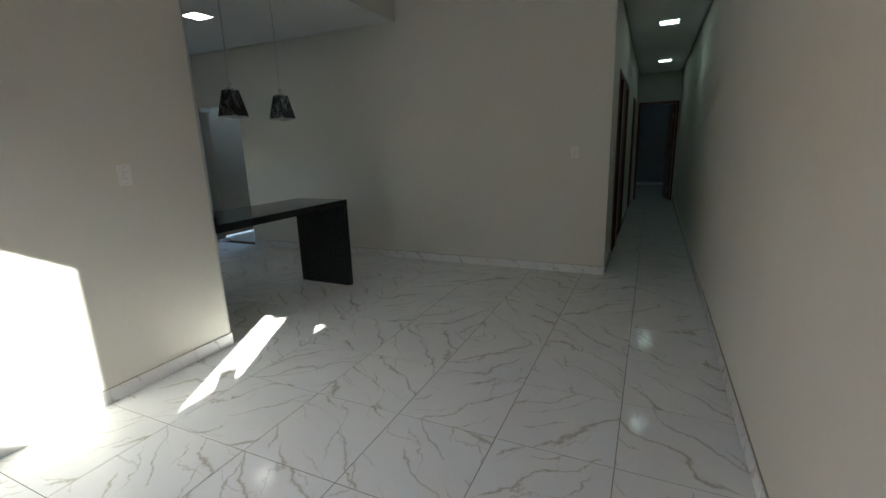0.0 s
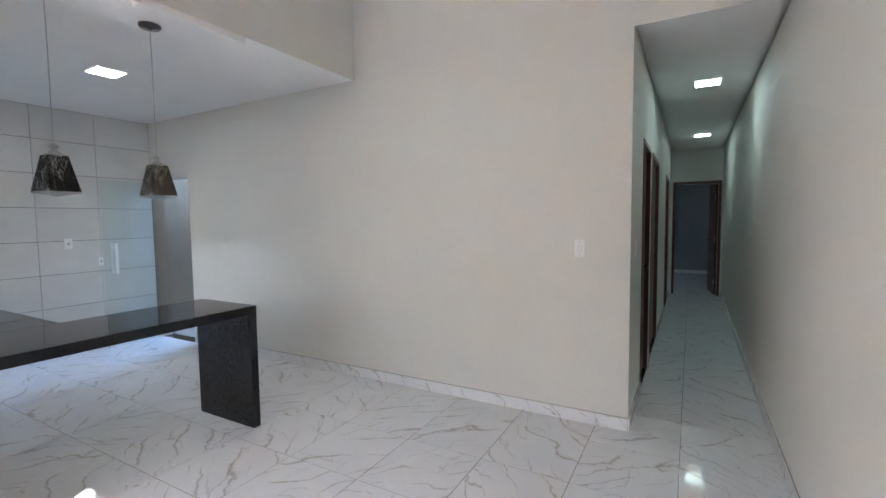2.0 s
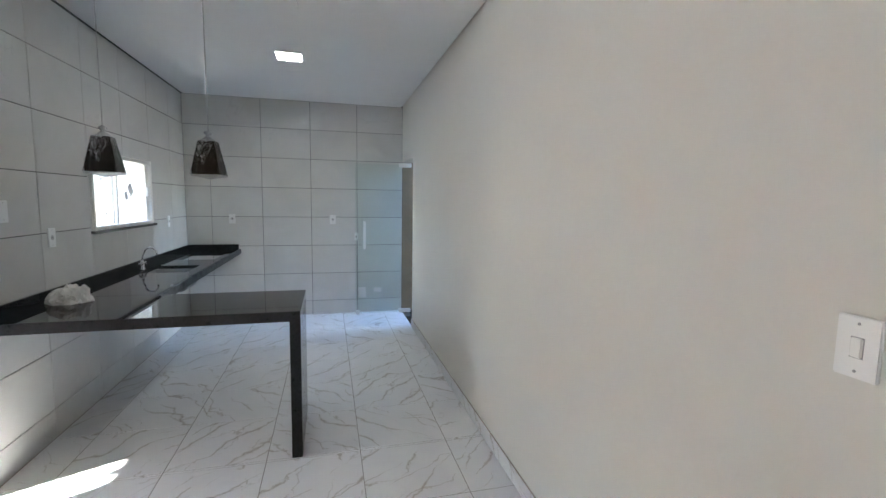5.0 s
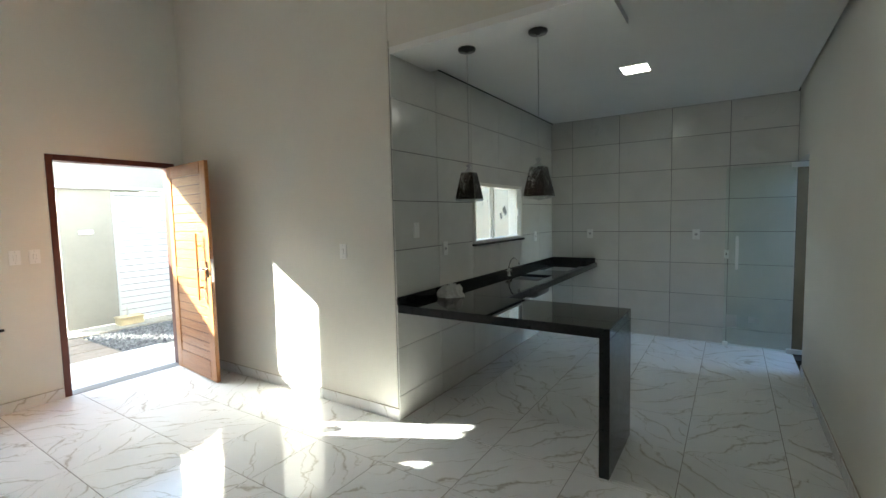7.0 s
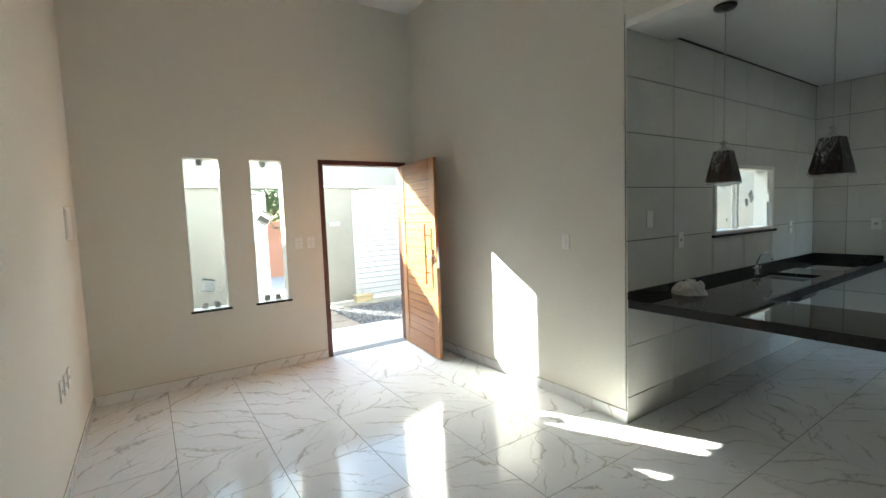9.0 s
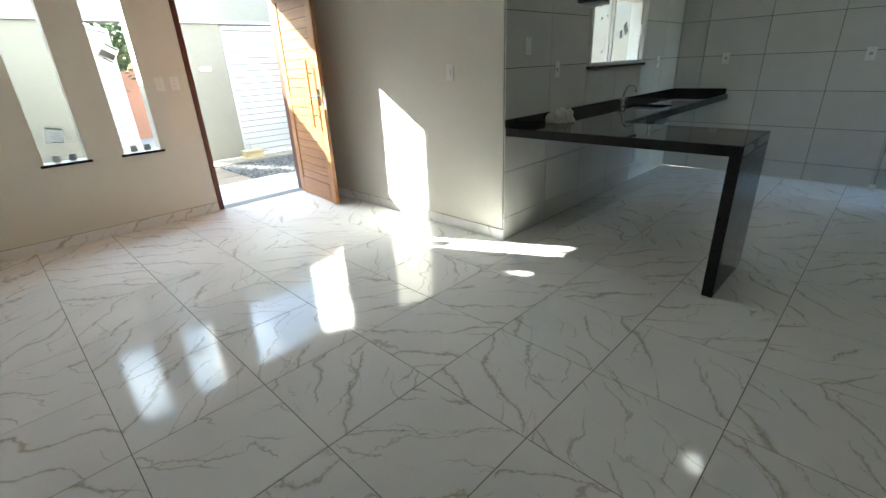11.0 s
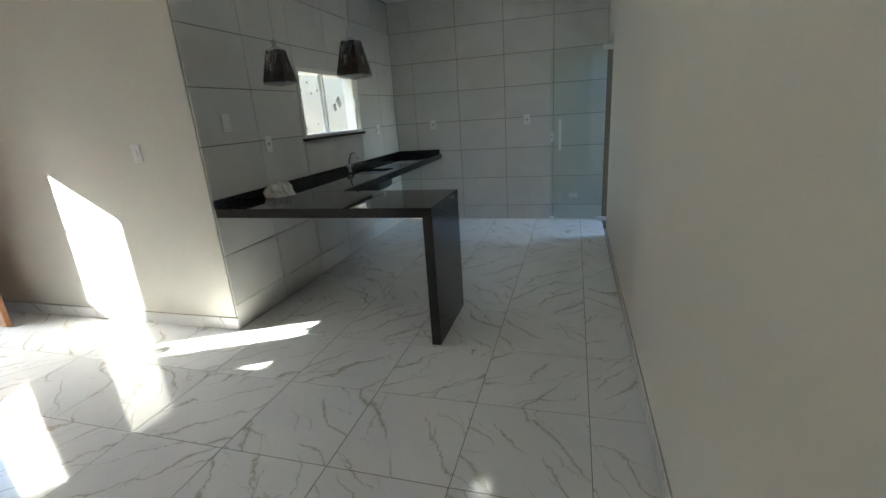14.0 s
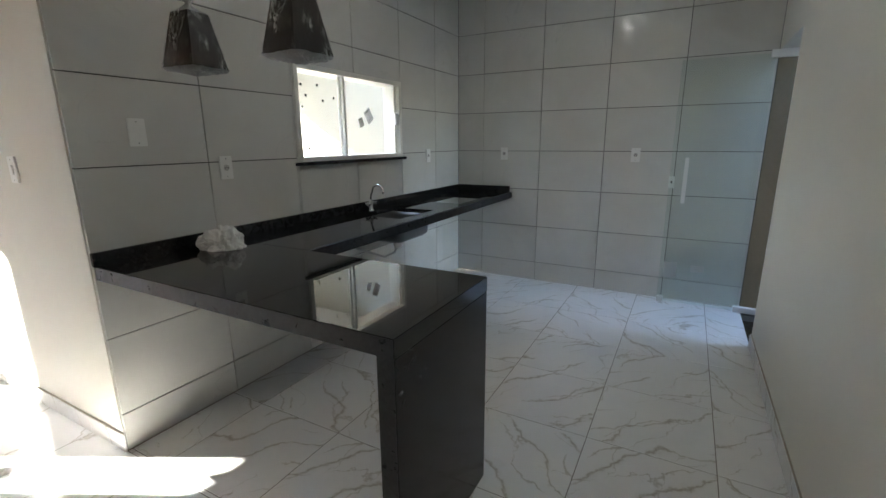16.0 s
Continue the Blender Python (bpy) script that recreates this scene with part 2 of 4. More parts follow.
def film_wrap(name, base_fill, glint):
    m = Mat(name)
    tr = m.n("ShaderNodeBsdfTransparent")
    gl = m.n("ShaderNodeBsdfGlossy")
    gl.inputs["Roughness"].default_value = 0.12
    df = m.n("ShaderNodeBsdfTranslucent")
    df.inputs["Color"].default_value = (0.9, 0.9, 0.9, 1)
    d2 = m.n("ShaderNodeBsdfDiffuse")
    d2.inputs["Color"].default_value = (0.9, 0.9, 0.9, 1)
    c = m.coords((1, 1, 0.22))
    h = m.noise(c, 42, 3, 0.6, 1.5)
    long = m.noise(m.coords((1, 1, 0.12)), 34, 3, 0.55, 0.6)
    # Opaque white streaks along creases stand in for glints on the film.
    crease_glint = m.math("MAXIMUM", m.ramp(m.math("ABSOLUTE", m.math("SUBTRACT", h, 0.52)), 0.0, 0.030, glint, base_fill), m.ramp(m.math("ABSOLUTE", m.math("SUBTRACT", long, 0.47)), 0.0, 0.022, glint, base_fill))
    bp = m.n("ShaderNodeBump")
    bp.inputs["Strength"].default_value = 0.9
    bp.inputs["Distance"].default_value = 0.006
    m.link(h, bp.inputs["Height"])
    for s in (gl, d2, df):
        m.link(bp.outputs[0], s.inputs["Normal"])
    m0 = m.n("ShaderNodeMixShader")
    m0.inputs[0].default_value = 0.5
    m.link(d2.outputs[0], m0.inputs[1])
    m.link(df.outputs[0], m0.inputs[2])
    patch = m.ramp(m.noise(m.coords((1, 1, 0.5)), 11, 2, 0.5, 0.8), 0.40, 0.62)
    crease_glint = m.math("ADD", m.math("MULTIPLY", m.math("SUBTRACT", crease_glint, base_fill), patch), m.math("MULTIPLY", patch, 0.02) if base_fill == 0 else base_fill)
    m1 = m.n("ShaderNodeMixShader")
    m.link(crease_glint, m1.inputs[0])
    m.link(tr.outputs[0], m1.inputs[1])
    m.link(m0.outputs[0], m1.inputs[2])
    m2 = m.n("ShaderNodeMixShader")
    m2.inputs[0].default_value = 0.012
    m.link(m1.outputs[0], m2.inputs[1])
    m.link(gl.outputs[0], m2.inputs[2])
    m.link(m2.outputs[0], m.t.nodes["Material Output"].inputs["Surface"])
    return m.m


WRAP = film_wrap("crinkled_plastic_film", 0.0, 0.9)
WRAP_THICK = film_wrap("bunched_plastic_film", 0.42, 0.95)
BAG = Mat("white_plastic_bag", (0.72, 0.72, 0.70), 0.3)
BAG.b.inputs["Subsurface Weight"].default_value = 0.0
BAG = BAG.m


def glow(name, color, power):
    m = Mat(name, color, 0.4)
    m.b.inputs["Emission Color"].default_value = (*color, 1)
    m.b.inputs["Emission Strength"].default_value = power
    return m.m


LED = glow("lit_led_panel", (0.76, 1.0, 0.94), 0.82)
LED_WARM = glow("lit_kitchen_led_panel", (1.0, 0.99, 0.92), 1.9)


def rough_ground(name, a, b, scale, rough=0.85, bump=0.5):
    m = Mat(name, a, rough)
    c = m.coords(vary=True)
    m.put("Base Color", m.mix(m.ramp(m.math("ADD", m.math("MULTIPLY", m.noise(c, scale, 5, 0.7), 0.6), m.math("MULTIPLY", m.noise(c, scale * 0.12, 3), 0.4)), 0.35, 0.65), a, b))
    m.bump(m.noise(c, scale * 2, 4, 0.7), bump, 0.004)
    return m.m


CONCRETE = rough_ground("weathered_concrete", (0.25, 0.22, 0.18), (0.36, 0.325, 0.27), 14)
PAVER = rough_ground("brown_stone_paver", (0.15, 0.118, 0.09), (0.23, 0.185, 0.145), 10)
ROAD = rough_ground("dusty_road", (0.30, 0.26, 0.22), (0.40, 0.35, 0.30), 5)
SOIL = rough_ground("dark_soil", (0.07, 0.065, 0.06), (0.12, 0.11, 0.10), 20)
BRICK = rough_ground("red_clay_brick", (0.36, 0.15, 0.09), (0.46, 0.21, 0.13), 16)
YELLOW_STONE = rough_ground("yellow_sandstone", (0.46, 0.37, 0.22), (0.58, 0.48, 0.32), 18)


def gravel_mat():
    m = Mat("grey_gravel", (0.2, 0.2, 0.2), 0.8)
    g = m.n("ShaderNodeNewGeometry").outputs["Random Per Island"]
    m.put("Base Color", m.mix(g, (0.05, 0.05, 0.053), (0.20, 0.195, 0.195)))
    return m.m


GRAVEL = gravel_mat()


def leaf_mat():
    m = Mat("green_leaf", (0.06, 0.10, 0.035), 0.5)
    g = m.n("ShaderNodeNewGeometry").outputs["Random Per Island"]
    m.put("Base Color", m.mix(g, (0.035, 0.07, 0.025), (0.11, 0.15, 0.06)))
    return m.m


LEAF = leaf_mat()
BARK = rough_ground("bark", (0.12, 0.09, 0.06), (0.2, 0.15, 0.1), 25)
def paper_mat():
    m = Mat("printed_paper", (0.74, 0.75, 0.73), 0.6)
    tl = m.n("ShaderNodeBsdfTranslucent")
    tl.inputs["Color"].default_value = (0.66, 0.66, 0.64, 1)
    mx = m.n("ShaderNodeMixShader")
    mx.inputs[0].default_value = 0.6
    m.link(m.b.outputs[0], mx.inputs[1])
    m.link(tl.outputs[0], mx.inputs[2])
    m.link(mx.outputs[0], m.t.nodes["Material Output"].inputs["Surface"])
    return m.m


PAPER = paper_mat()
PRINT = Mat("dark_print", (0.10, 0.13, 0.11), 0.6).m
LOUVRE = paint("white_gate_enamel", (0.54, 0.55, 0.56), 0.35, 0.02, 0.05)


# ---- building blocks ----
def box(bm, x0, x1, y0, y1, z0, z1):
    v = [bm.verts.new((x, y, z)) for z in (z0, z1) for y in (y0, y1) for x in (x0, x1)]
    for f in ((0, 2, 3, 1), (4, 5, 7, 6), (0, 1, 5, 4), (2, 6, 7, 3), (0, 4, 6, 2), (1, 3, 7, 5)):
        bm.faces.new([v[i] for i in f])
    return v


def bevel(bm, width=0.003, seg=2):
    bmesh.ops.bevel(bm, geom=bm.edges[:], offset=width, segments=seg, affect="EDGES", clamp_overlap=True)


def mesh_of(name, bm, material, smooth=False):
    me = bpy.data.meshes.new(name)
    bm.to_mesh(me)
    bm.free()
    for m in (material if isinstance(material, (list, tuple)) else (material,)):
        me.materials.append(m)
    if smooth:
        for p in me.polygons:
            p.use_smooth = True
    return me


def part(name, bm, material, parent=None, label="", smooth=False):
    """One mesh object. Coordinates are those of its parent."""
    ob = new(name, mesh_of(name, bm, material, smooth))
    if parent is not None:
        ob.parent = parent
    return tagged(ob, label)


def block(name, dims, material, parent=None, label="", soft=0.0, seg=2, origin=None):
    """A box with softened edges, its origin at its middle."""
    x0, x1, y0, y1, z0, z1 = dims
    c = Vector(((x0 + x1) / 2, (y0 + y1) / 2, (z0 + z1) / 2))
    bm = bmesh.new()
    box(bm, x0 - c.x, x1 - c.x, y0 - c.y, y1 - c.y, z0 - c.z, z1 - c.z)
    if soft:
        bevel(bm, soft, seg)
    ob = part(name, bm, material, parent, label)
    ob.location = c
    return ob


def thing(name, label, category, at=(0, 0, 0), turn=0, group=""):
    ob = new(name)
    ob.empty_display_size = 0.1
    ob.location = at
    ob.rotation_euler = (0, 0, radians(turn))
    return tagged(ob, label, category, group)


def lathe(profile, n=24, close=True):
    """A turned shape from (radius, z) pairs."""
    bm = bmesh.new()
    rings = []
    for r, z in profile:
        rings.append([bm.verts.new((r * math.cos(2 * math.pi * i / n), r * math.sin(2 * math.pi * i / n), z)) for i in range(n)])
    for a, b in zip(rings, rings[1:]):
        for i in range(n):
            bm.faces.new((a[i], a[(i + 1) % n], b[(i + 1) % n], b[i]))
    if close:
        bm.faces.new(rings[0][::-1])
        bm.faces.new(rings[-1])
    return bm


def tube(points, r, n=10):
    """A round bar along points."""
    bm = bmesh.new()
    pts = [Vector(p) for p in points]
    rings = []
    side = None
    for i, p in enumerate(pts):
        way = (pts[min(i + 1, len(pts) - 1)] - pts[max(i - 1, 0)]).normalized()
        if side is None:
            side = way.orthogonal().normalized()
        side = (side - way * side.dot(way)).normalized()
        up = way.cross(side)
        rings.append([bm.verts.new(p + (side * math.cos(a) + up * math.sin(a)) * r) for a in (2 * math.pi * k / n for k in range(n))])
    for a, b in zip(rings, rings[1:]):
        for i in range(n):
            bm.faces.new((a[i], a[(i + 1) % n], b[(i + 1) % n], b[i]))
    bm.faces.new(rings[0][::-1])
    bm.faces.new(rings[-1])
    return bm


def wall(name, axis, at, thick, span, height, holes, material, label="", base=0.0):
    """A wall along x (axis 'x', between y = at and at + thick) or along y, with holes (a0, a1, z0, z1) through it."""
    us = sorted({span[0], span[1], *(h[0] for h in holes), *(h[1] for h in holes)})
    zs = sorted({base, height, *(h[2] for h in holes), *(h[3] for h in holes)})
    us = [u for u in us if span[0] <= u <= span[1]]
    zs = [z for z in zs if base <= z <= height]
    solid = {}
    for i in range(len(us) - 1):
        for j in range(len(zs) - 1):
            u, z = (us[i] + us[i + 1]) / 2, (zs[j] + zs[j + 1]) / 2
            solid[i, j] = not any(h[0] < u < h[1] and h[2] < z < h[3] for h in holes)
    bm = bmesh.new()
    made = {}

    def v(i, j, k):
        if (i, j, k) not in made:
            u, t, z = us[i], at + thick * k, zs[j]
            made[i, j, k] = bm.verts.new((u, t, z) if axis == "x" else (t, u, z))
        return made[i, j, k]

    for (i, j), s in solid.items():
        if not s:
            continue
        bm.faces.new((v(i, j, 0), v(i + 1, j, 0), v(i + 1, j + 1, 0), v(i, j + 1, 0)))
        bm.faces.new((v(i, j, 1), v(i, j + 1, 1), v(i + 1, j + 1, 1), v(i + 1, j, 1)))
        for di, dj, a, b in ((-1, 0, (0, 0), (0, 1)), (1, 0, (1, 1), (1, 0)), (0, -1, (1, 0), (0, 0)), (0, 1, (0, 1), (1, 1))):
            if not solid.get((i + di, j + dj), False):
                bm.faces.new((v(i + a[0], j + a[1], 0), v(i + b[0], j + b[1], 0), v(i + b[0], j + b[1], 1), v(i + a[0], j + a[1], 1)))
    bmesh.ops.recalc_face_normals(bm, faces=bm.faces[:])
    ob = part(name, bm, material, None, label)
    return tagged(ob, kind="structure")


def slab(name, dims, material, label=""):
    ob = block(name, dims, material, None, label)
    return tagged(ob, kind="structure")


# ---- plan ----
T = 0.15                      # wall thickness
Y_IN, Y_MID = -5.575, 0.0     # entrance wall and long wall, room faces
X_STUB, Y_KIT = -3.23, -2.67  # wall beside the door; tiled window wall
X_BACK = -6.68                # tiled end wall of the kitchen
X_COR, Y_END = -0.86, 6.40    # corridor
H_ROOM, H_KIT, H_COR = 3.90, 2.77, 2.75
DOOR = (-3.13, -2.06, 0.0, 2.17)
WIN_A, WIN_B = (-1.10, -0.80, 0.71, 2.14), (-1.675, -1.375, 0.71, 2.14)
KWIN = (-5.60, -4.43, 1.275, 1.875)
YARD = (-5.865, -0.02)
COR_DOORS = ((0.79, 1.52), (1.73, 2.80), (4.55, 5.54))

wall("wall_east", "y", 0.0, T, (Y_IN - T, 10.2), 4.05, [], WALL, "greige painted long wall")
wall("wall_south", "x", Y_IN, -T, (X_STUB - T, 0.0), 4.05, [DOOR, WIN_A, WIN_B], WALL, "greige painted entrance wall with two slit windows")
wall("wall_stub", "y", X_STUB, -T, (Y_IN, Y_KIT - 0.0165), 4.05, [], WALL, "greige painted wall beside the entrance door")
wall("wall_header", "y", X_STUB, -T, (Y_KIT - 0.012, Y_MID), 4.05, [], WALL, "greige painted header over the kitchen", base=H_KIT + 0.0448)
slab("grout_bed", (X_STUB - T + 0.0002, X_STUB - 0.007, Y_KIT - 0.0162, Y_KIT - 0.0115, 0.0, H_KIT), TGROUT, "grey grout behind the pale tiles at the wall's end")
slab("header_lip", (X_STUB - 0.0014, X_STUB, Y_KIT, Y_MID, H_KIT, H_KIT + 0.0447), WALL, "greige painted lower edge of the header")
wall("wall_kitchen_window", "x", Y_KIT - 0.012, -T + 0.012, (X_BACK - T, X_STUB - T), 2.95, [(KWIN[0], KWIN[1], KWIN[2], KWIN[3])], TGROUT, "kitchen window wall under pale tiles")
wall("wall_west", "y", X_BACK - 0.012, -T + 0.012, (Y_KIT, Y_MID + T), 2.95, [], TGROUT, "kitchen end wall under pale tiles")
wall("wall_north", "x", Y_MID, T, (X_BACK, X_COR), 4.05, [(X_BACK, YARD[0], 0.0, 2.045)], WALL, "greige painted long wall with a yard doorway")
wall("wall_corridor_header", "x", Y_MID, T, (X_COR, 0.0), 4.05, [], WALL, "greige wall over the corridor mouth", base=H_COR + 0.0498)
slab("corridor_lip", (X_COR, 0.0, Y_MID, Y_MID + 0.0009, H_COR, H_COR + 0.0497), WALL, "greige painted lower edge over the corridor")
wall("wall_corridor", "y", X_COR, -T, (Y_MID + T, Y_END), 2.9, [(a, b, 0.0, 2.15) for a, b in COR_DOORS], WALL, "greige corridor wall with three doorways")
wall("wall_corridor_end", "x", Y_END, T, (X_COR - 2.4, 0.0), 2.9, [(-0.82, -0.02, 0.0, 2.15)], WALL, "greige wall at the corridor's end")
slab("ceiling", (X_STUB, 0.0, Y_IN, Y_MID, H_ROOM, H_ROOM + 0.15), CEIL, "white living room ceiling")
slab("ceiling_kitchen", (X_BACK, X_STUB - T, Y_KIT, Y_MID, H_KIT + 0.045, H_KIT + 0.15), CEIL, "white kitchen ceiling above the shadow gap")
slab("ceiling_kitchen_board", (X_BACK, X_STUB - 0.0015, Y_KIT + 0.02, Y_MID - 0.02, H_KIT, H_KIT + 0.0445), CEIL, "white kitchen ceiling board")
slab("ceiling_drop", (-3.74, X_STUB - 0.001, Y_KIT + 0.001, -1.15, 2.725, H_KIT + 0.004), CEIL, "white boxed ceiling drop over the bar")
slab("ceiling_corridor", (X_COR, 0.0, Y_MID + T, Y_END, H_COR + 0.05, H_COR + 0.12), CEIL, "white corridor ceiling above the shadow gap")
slab("ceiling_corridor_board", (X_COR + 0.05, -0.05, Y_MID + 0.001, Y_END, H_COR, H_COR + 0.0495), CEIL, "white corridor ceiling board")

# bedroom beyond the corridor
wall("wall_bedroom_north", "x", 10.05, T, (-3.4, 0.0), 2.9, [], BLUE_ROOM, "bedroom wall with dim blue light in its colour")
wall("wall_bedroom_west", "y", -3.26, -T, (Y_END + T, 10.05), 2.9, [(7.9, 8.4, 1.2, 1.8)], BLUE_ROOM, "bedroom wall with dim blue light in its colour and a window opening")
slab("ceiling_bedroom", (-3.41, 0.0, Y_END + T, 10.2, 2.78, 2.9), CEIL, "white bedroom ceiling")

# closets of wall behind the corridor doors
wall("wall_rooms", "y", -1.9, -T, (Y_MID + T, Y_END), 2.9, [], WALL, "plain wall behind the corridor rooms")
slab("ceiling_rooms", (-1.9, X_COR - T, Y_MID + T, Y_END, 2.78, 2.9), CEIL, "plain ceiling of the corridor rooms")

# outside
H_FRONT = 2.83
wall("boundary_wall_east", "y", 0.0, T, (-10.5, Y_IN - T), 3.25, [], WALL_OUT_DIM, "cream boundary wall")
wall("boundary_wall_west", "y", -7.0, -T, (-8.6, -1.0), 2.9, [], WALL_OUT_LIT, "cream boundary wall of the yard")
wall("boundary_wall_yard", "y", -7.0, -T, (-1.0, 9.0), 2.9, [], PLASTER, "bare grey plastered boundary wall of the back yard")
FRONT_Y = -8.6
wall("front_wall", "x", FRONT_Y, -T, (-7.0, 0.0), H_FRONT, [(-3.0, -1.88, 0.0, 2.06), (-6.9, -3.66, 0.0, 2.06)], WALL_OUT_DIM, "cream front wall with a gateway and a garage opening")
# Unseen slab, added to shade the garage wall and the kitchen window.
slab("shading_canopy", (-7.0, X_STUB - T - 0.002, -6.95, -4.25, 2.80, 2.95), CEIL, "white unseen canopy slab added to shade the garage wall")
slab("ground", (-60, 60, -70, 40, -0.6, -0.08), ROAD, "dusty ground")


# ---- floors ----
def tile_mesh(w, d, h, material, cache={}):
    """A tile with softened top edges; origin at the middle of its top."""
    key = (round(w, 3), round(d, 3), round(h, 3), material.name)
    if key not in cache:
        bm = bmesh.new()
        e = 0.0012
        low = [bm.verts.new((sx * w / 2, sy * d / 2, -h)) for sx, sy in ((-1, -1), (1, -1), (1, 1), (-1, 1))]
        mid = [bm.verts.new((sx * w / 2, sy * d / 2, -e)) for sx, sy in ((-1, -1), (1, -1), (1, 1), (-1, 1))]
        top = [bm.verts.new((sx * (w / 2 - e), sy * (d / 2 - e), 0)) for sx, sy in ((-1, -1), (1, -1), (1, 1), (-1, 1))]
        for a, b in ((low, mid), (mid, top)):
            for i in range(4):
                bm.faces.new((a[i], a[(i + 1) % 4], b[(i + 1) % 4], b[i]))
        bm.faces.new(top)
        cache[key] = mesh_of("tile", bm, material)
    return cache[key]


STEP = 0.543
GAP = 0.0035


def cuts(lo, hi, start, step):
    k = math.ceil((lo - start) / step - 1e-6)
    out = [lo]
    while start + k * step < hi - 0.004:
        if start + k * step > lo + 0.004:
            out.append(start + k * step)
        k += 1
    return out + [hi]


def floor_tiles(parent, x0, x1, y0, y1, z=0.0):
    xs, ys = cuts(x0, x1, -0.535, STEP), cuts(y0, y1, -0.258, STEP + 0.001)
    for xa, xb in zip(xs, xs[1:]):
        for ya, yb in zip(ys, ys[1:]):
            ob = new("floor_tile", tile_mesh(xb - xa - GAP, yb - ya - GAP, 0.008, MARBLE))
            ob.location = ((xa + xb) / 2, (ya + yb) / 2, z)
            ob.parent = parent


ROOMS = ((X_STUB, 0.0, Y_IN, Y_MID), (X_BACK, X_STUB, Y_KIT, Y_MID), (X_COR, 0.0, Y_MID, Y_END), (-3.26, 0.0, Y_END, 10.05))
bm = bmesh.new()
for r in ROOMS:
    box(bm, *r, -0.12, -0.0015)
floor = tagged(part("floor", bm, GROUT, None, "grey grout bed under white veined porcelain tiles"), kind="structure")


# ---- skirting ----
def skirting(name, axis, at, out, a, b, start=-0.258):
    """Marble skirting pieces along a wall; out is the side they stand proud of it."""
    base = tagged(new(name), "white veined porcelain skirting along the wall", kind="structure")
    j0, j1 = sorted((at + out * 0.0004, at + out * 0.0075))
    joint = (a + 0.001, b - 0.001, j0, j1, 0.0885, 0.0925) if axis == "x" else (j0, j1, a + 0.001, b - 0.001, 0.0885, 0.0925)
    block("joint", joint, JOINT, base, "brown dirty sealing joint")
    ps = cuts(a, b, start, STEP)
    for p, q in zip(ps, ps[1:]):
        u0, u1 = p + 0.001, q - 0.001
        t0, t1 = sorted((at + out * 0.0005, at + out * 0.011))
        c = ((u0 + u1) / 2, (t0 + t1) / 2) if axis == "x" else ((t0 + t1) / 2, (u0 + u1) / 2)
        bm = bmesh.new()
        w, d = ((u1 - u0), (t1 - t0)) if axis == "x" else ((t1 - t0), (u1 - u0))
        box(bm, -w / 2, w / 2, -d / 2, d / 2, 0, 0.088)
        bevel(bm, 0.001, 1)
        ob = part("skirting_tile", bm, MARBLE_UP, base)
        ob.location = (*c, 0.0005)


skirting("baseboard_north", "x", Y_MID, -1, YARD[0] + 0.001, X_COR, -0.535)
skirting("baseboard_east", "y", 0.0, -1, Y_IN + 0.012, Y_END)
skirting("baseboard_south", "x", Y_IN, 1, DOOR[1] + 0.002, -0.012, -0.535)
skirting("baseboard_stub", "y", X_STUB, 1, Y_IN + 0.012, Y_KIT)
prev = Y_MID
for a, b in COR_DOORS + ((Y_END, Y_END),):
    skirting("baseboard_corridor", "y", X_COR, 1, prev + 0.001, a - 0.001)
    prev = b


# ---- kitchen wall tiles ----
ROWS = (0.0, 0.185, 0.557, 0.929, 1.301, 1.673, 2.045, 2.417, 2.77)


def minus(rect, hole):
    """The rectangle without the hole, as rectangles."""
    a0, a1, z0, z1 = rect
    h0, h1, k0, k1 = hole
    if h0 >= a1 or h1 <= a0 or k0 >= z1 or k1 <= z0:
        return [rect]
    out = []
    if h0 > a0 + 0.004:
        out.append((a0, h0, z0, z1))
    if h1 < a1 - 0.004:
        out.append((h1, a1, z0, z1))
    m0, m1 = max(a0, h0), min(a1, h1)
    if k0 > z0 + 0.004:
        out.append((m0, m1, z0, k0))
    if k1 < z1 - 0.004:
        out.append((m0, m1, k1, z1))
    return out


def wall_tiles(parent_name, cols, turn, place, hole=None):
    base = tagged(new(parent_name), "pale glazed wall tiles with grey joints", kind="structure")
    for a0, a1 in zip(cols, cols[1:]):
        for z0, z1 in zip(ROWS, ROWS[1:]):
            for r in (minus((a0, a1, z0, z1), hole) if hole else [(a0, a1, z0, z1)]):
                ob = new("wall_tile", tile_mesh(r[1] - r[0] - 0.0048, r[3] - r[2] - 0.0048, 0.010, WTILE))
                ob.rotation_euler = turn
                ob.location = place((r[0] + r[1]) / 2, (r[2] + r[3]) / 2)
                ob.parent = base


wall_tiles("tiling_window_wall", (-6.68, -6.19, -5.60, -5.01, -4.415, -3.82, -3.232), (radians(-90), 0, 0), lambda a, z: (a, Y_KIT, z), (KWIN[0], KWIN[1], KWIN[2], KWIN[3]))
wall_tiles("tiling_end_wall", (-2.67, -2.385, -1.79, -1.195, -0.605, 0.0), (radians(90), 0, radians(90)), lambda a, z: (X_BACK, a, z))
floor_parts = floor


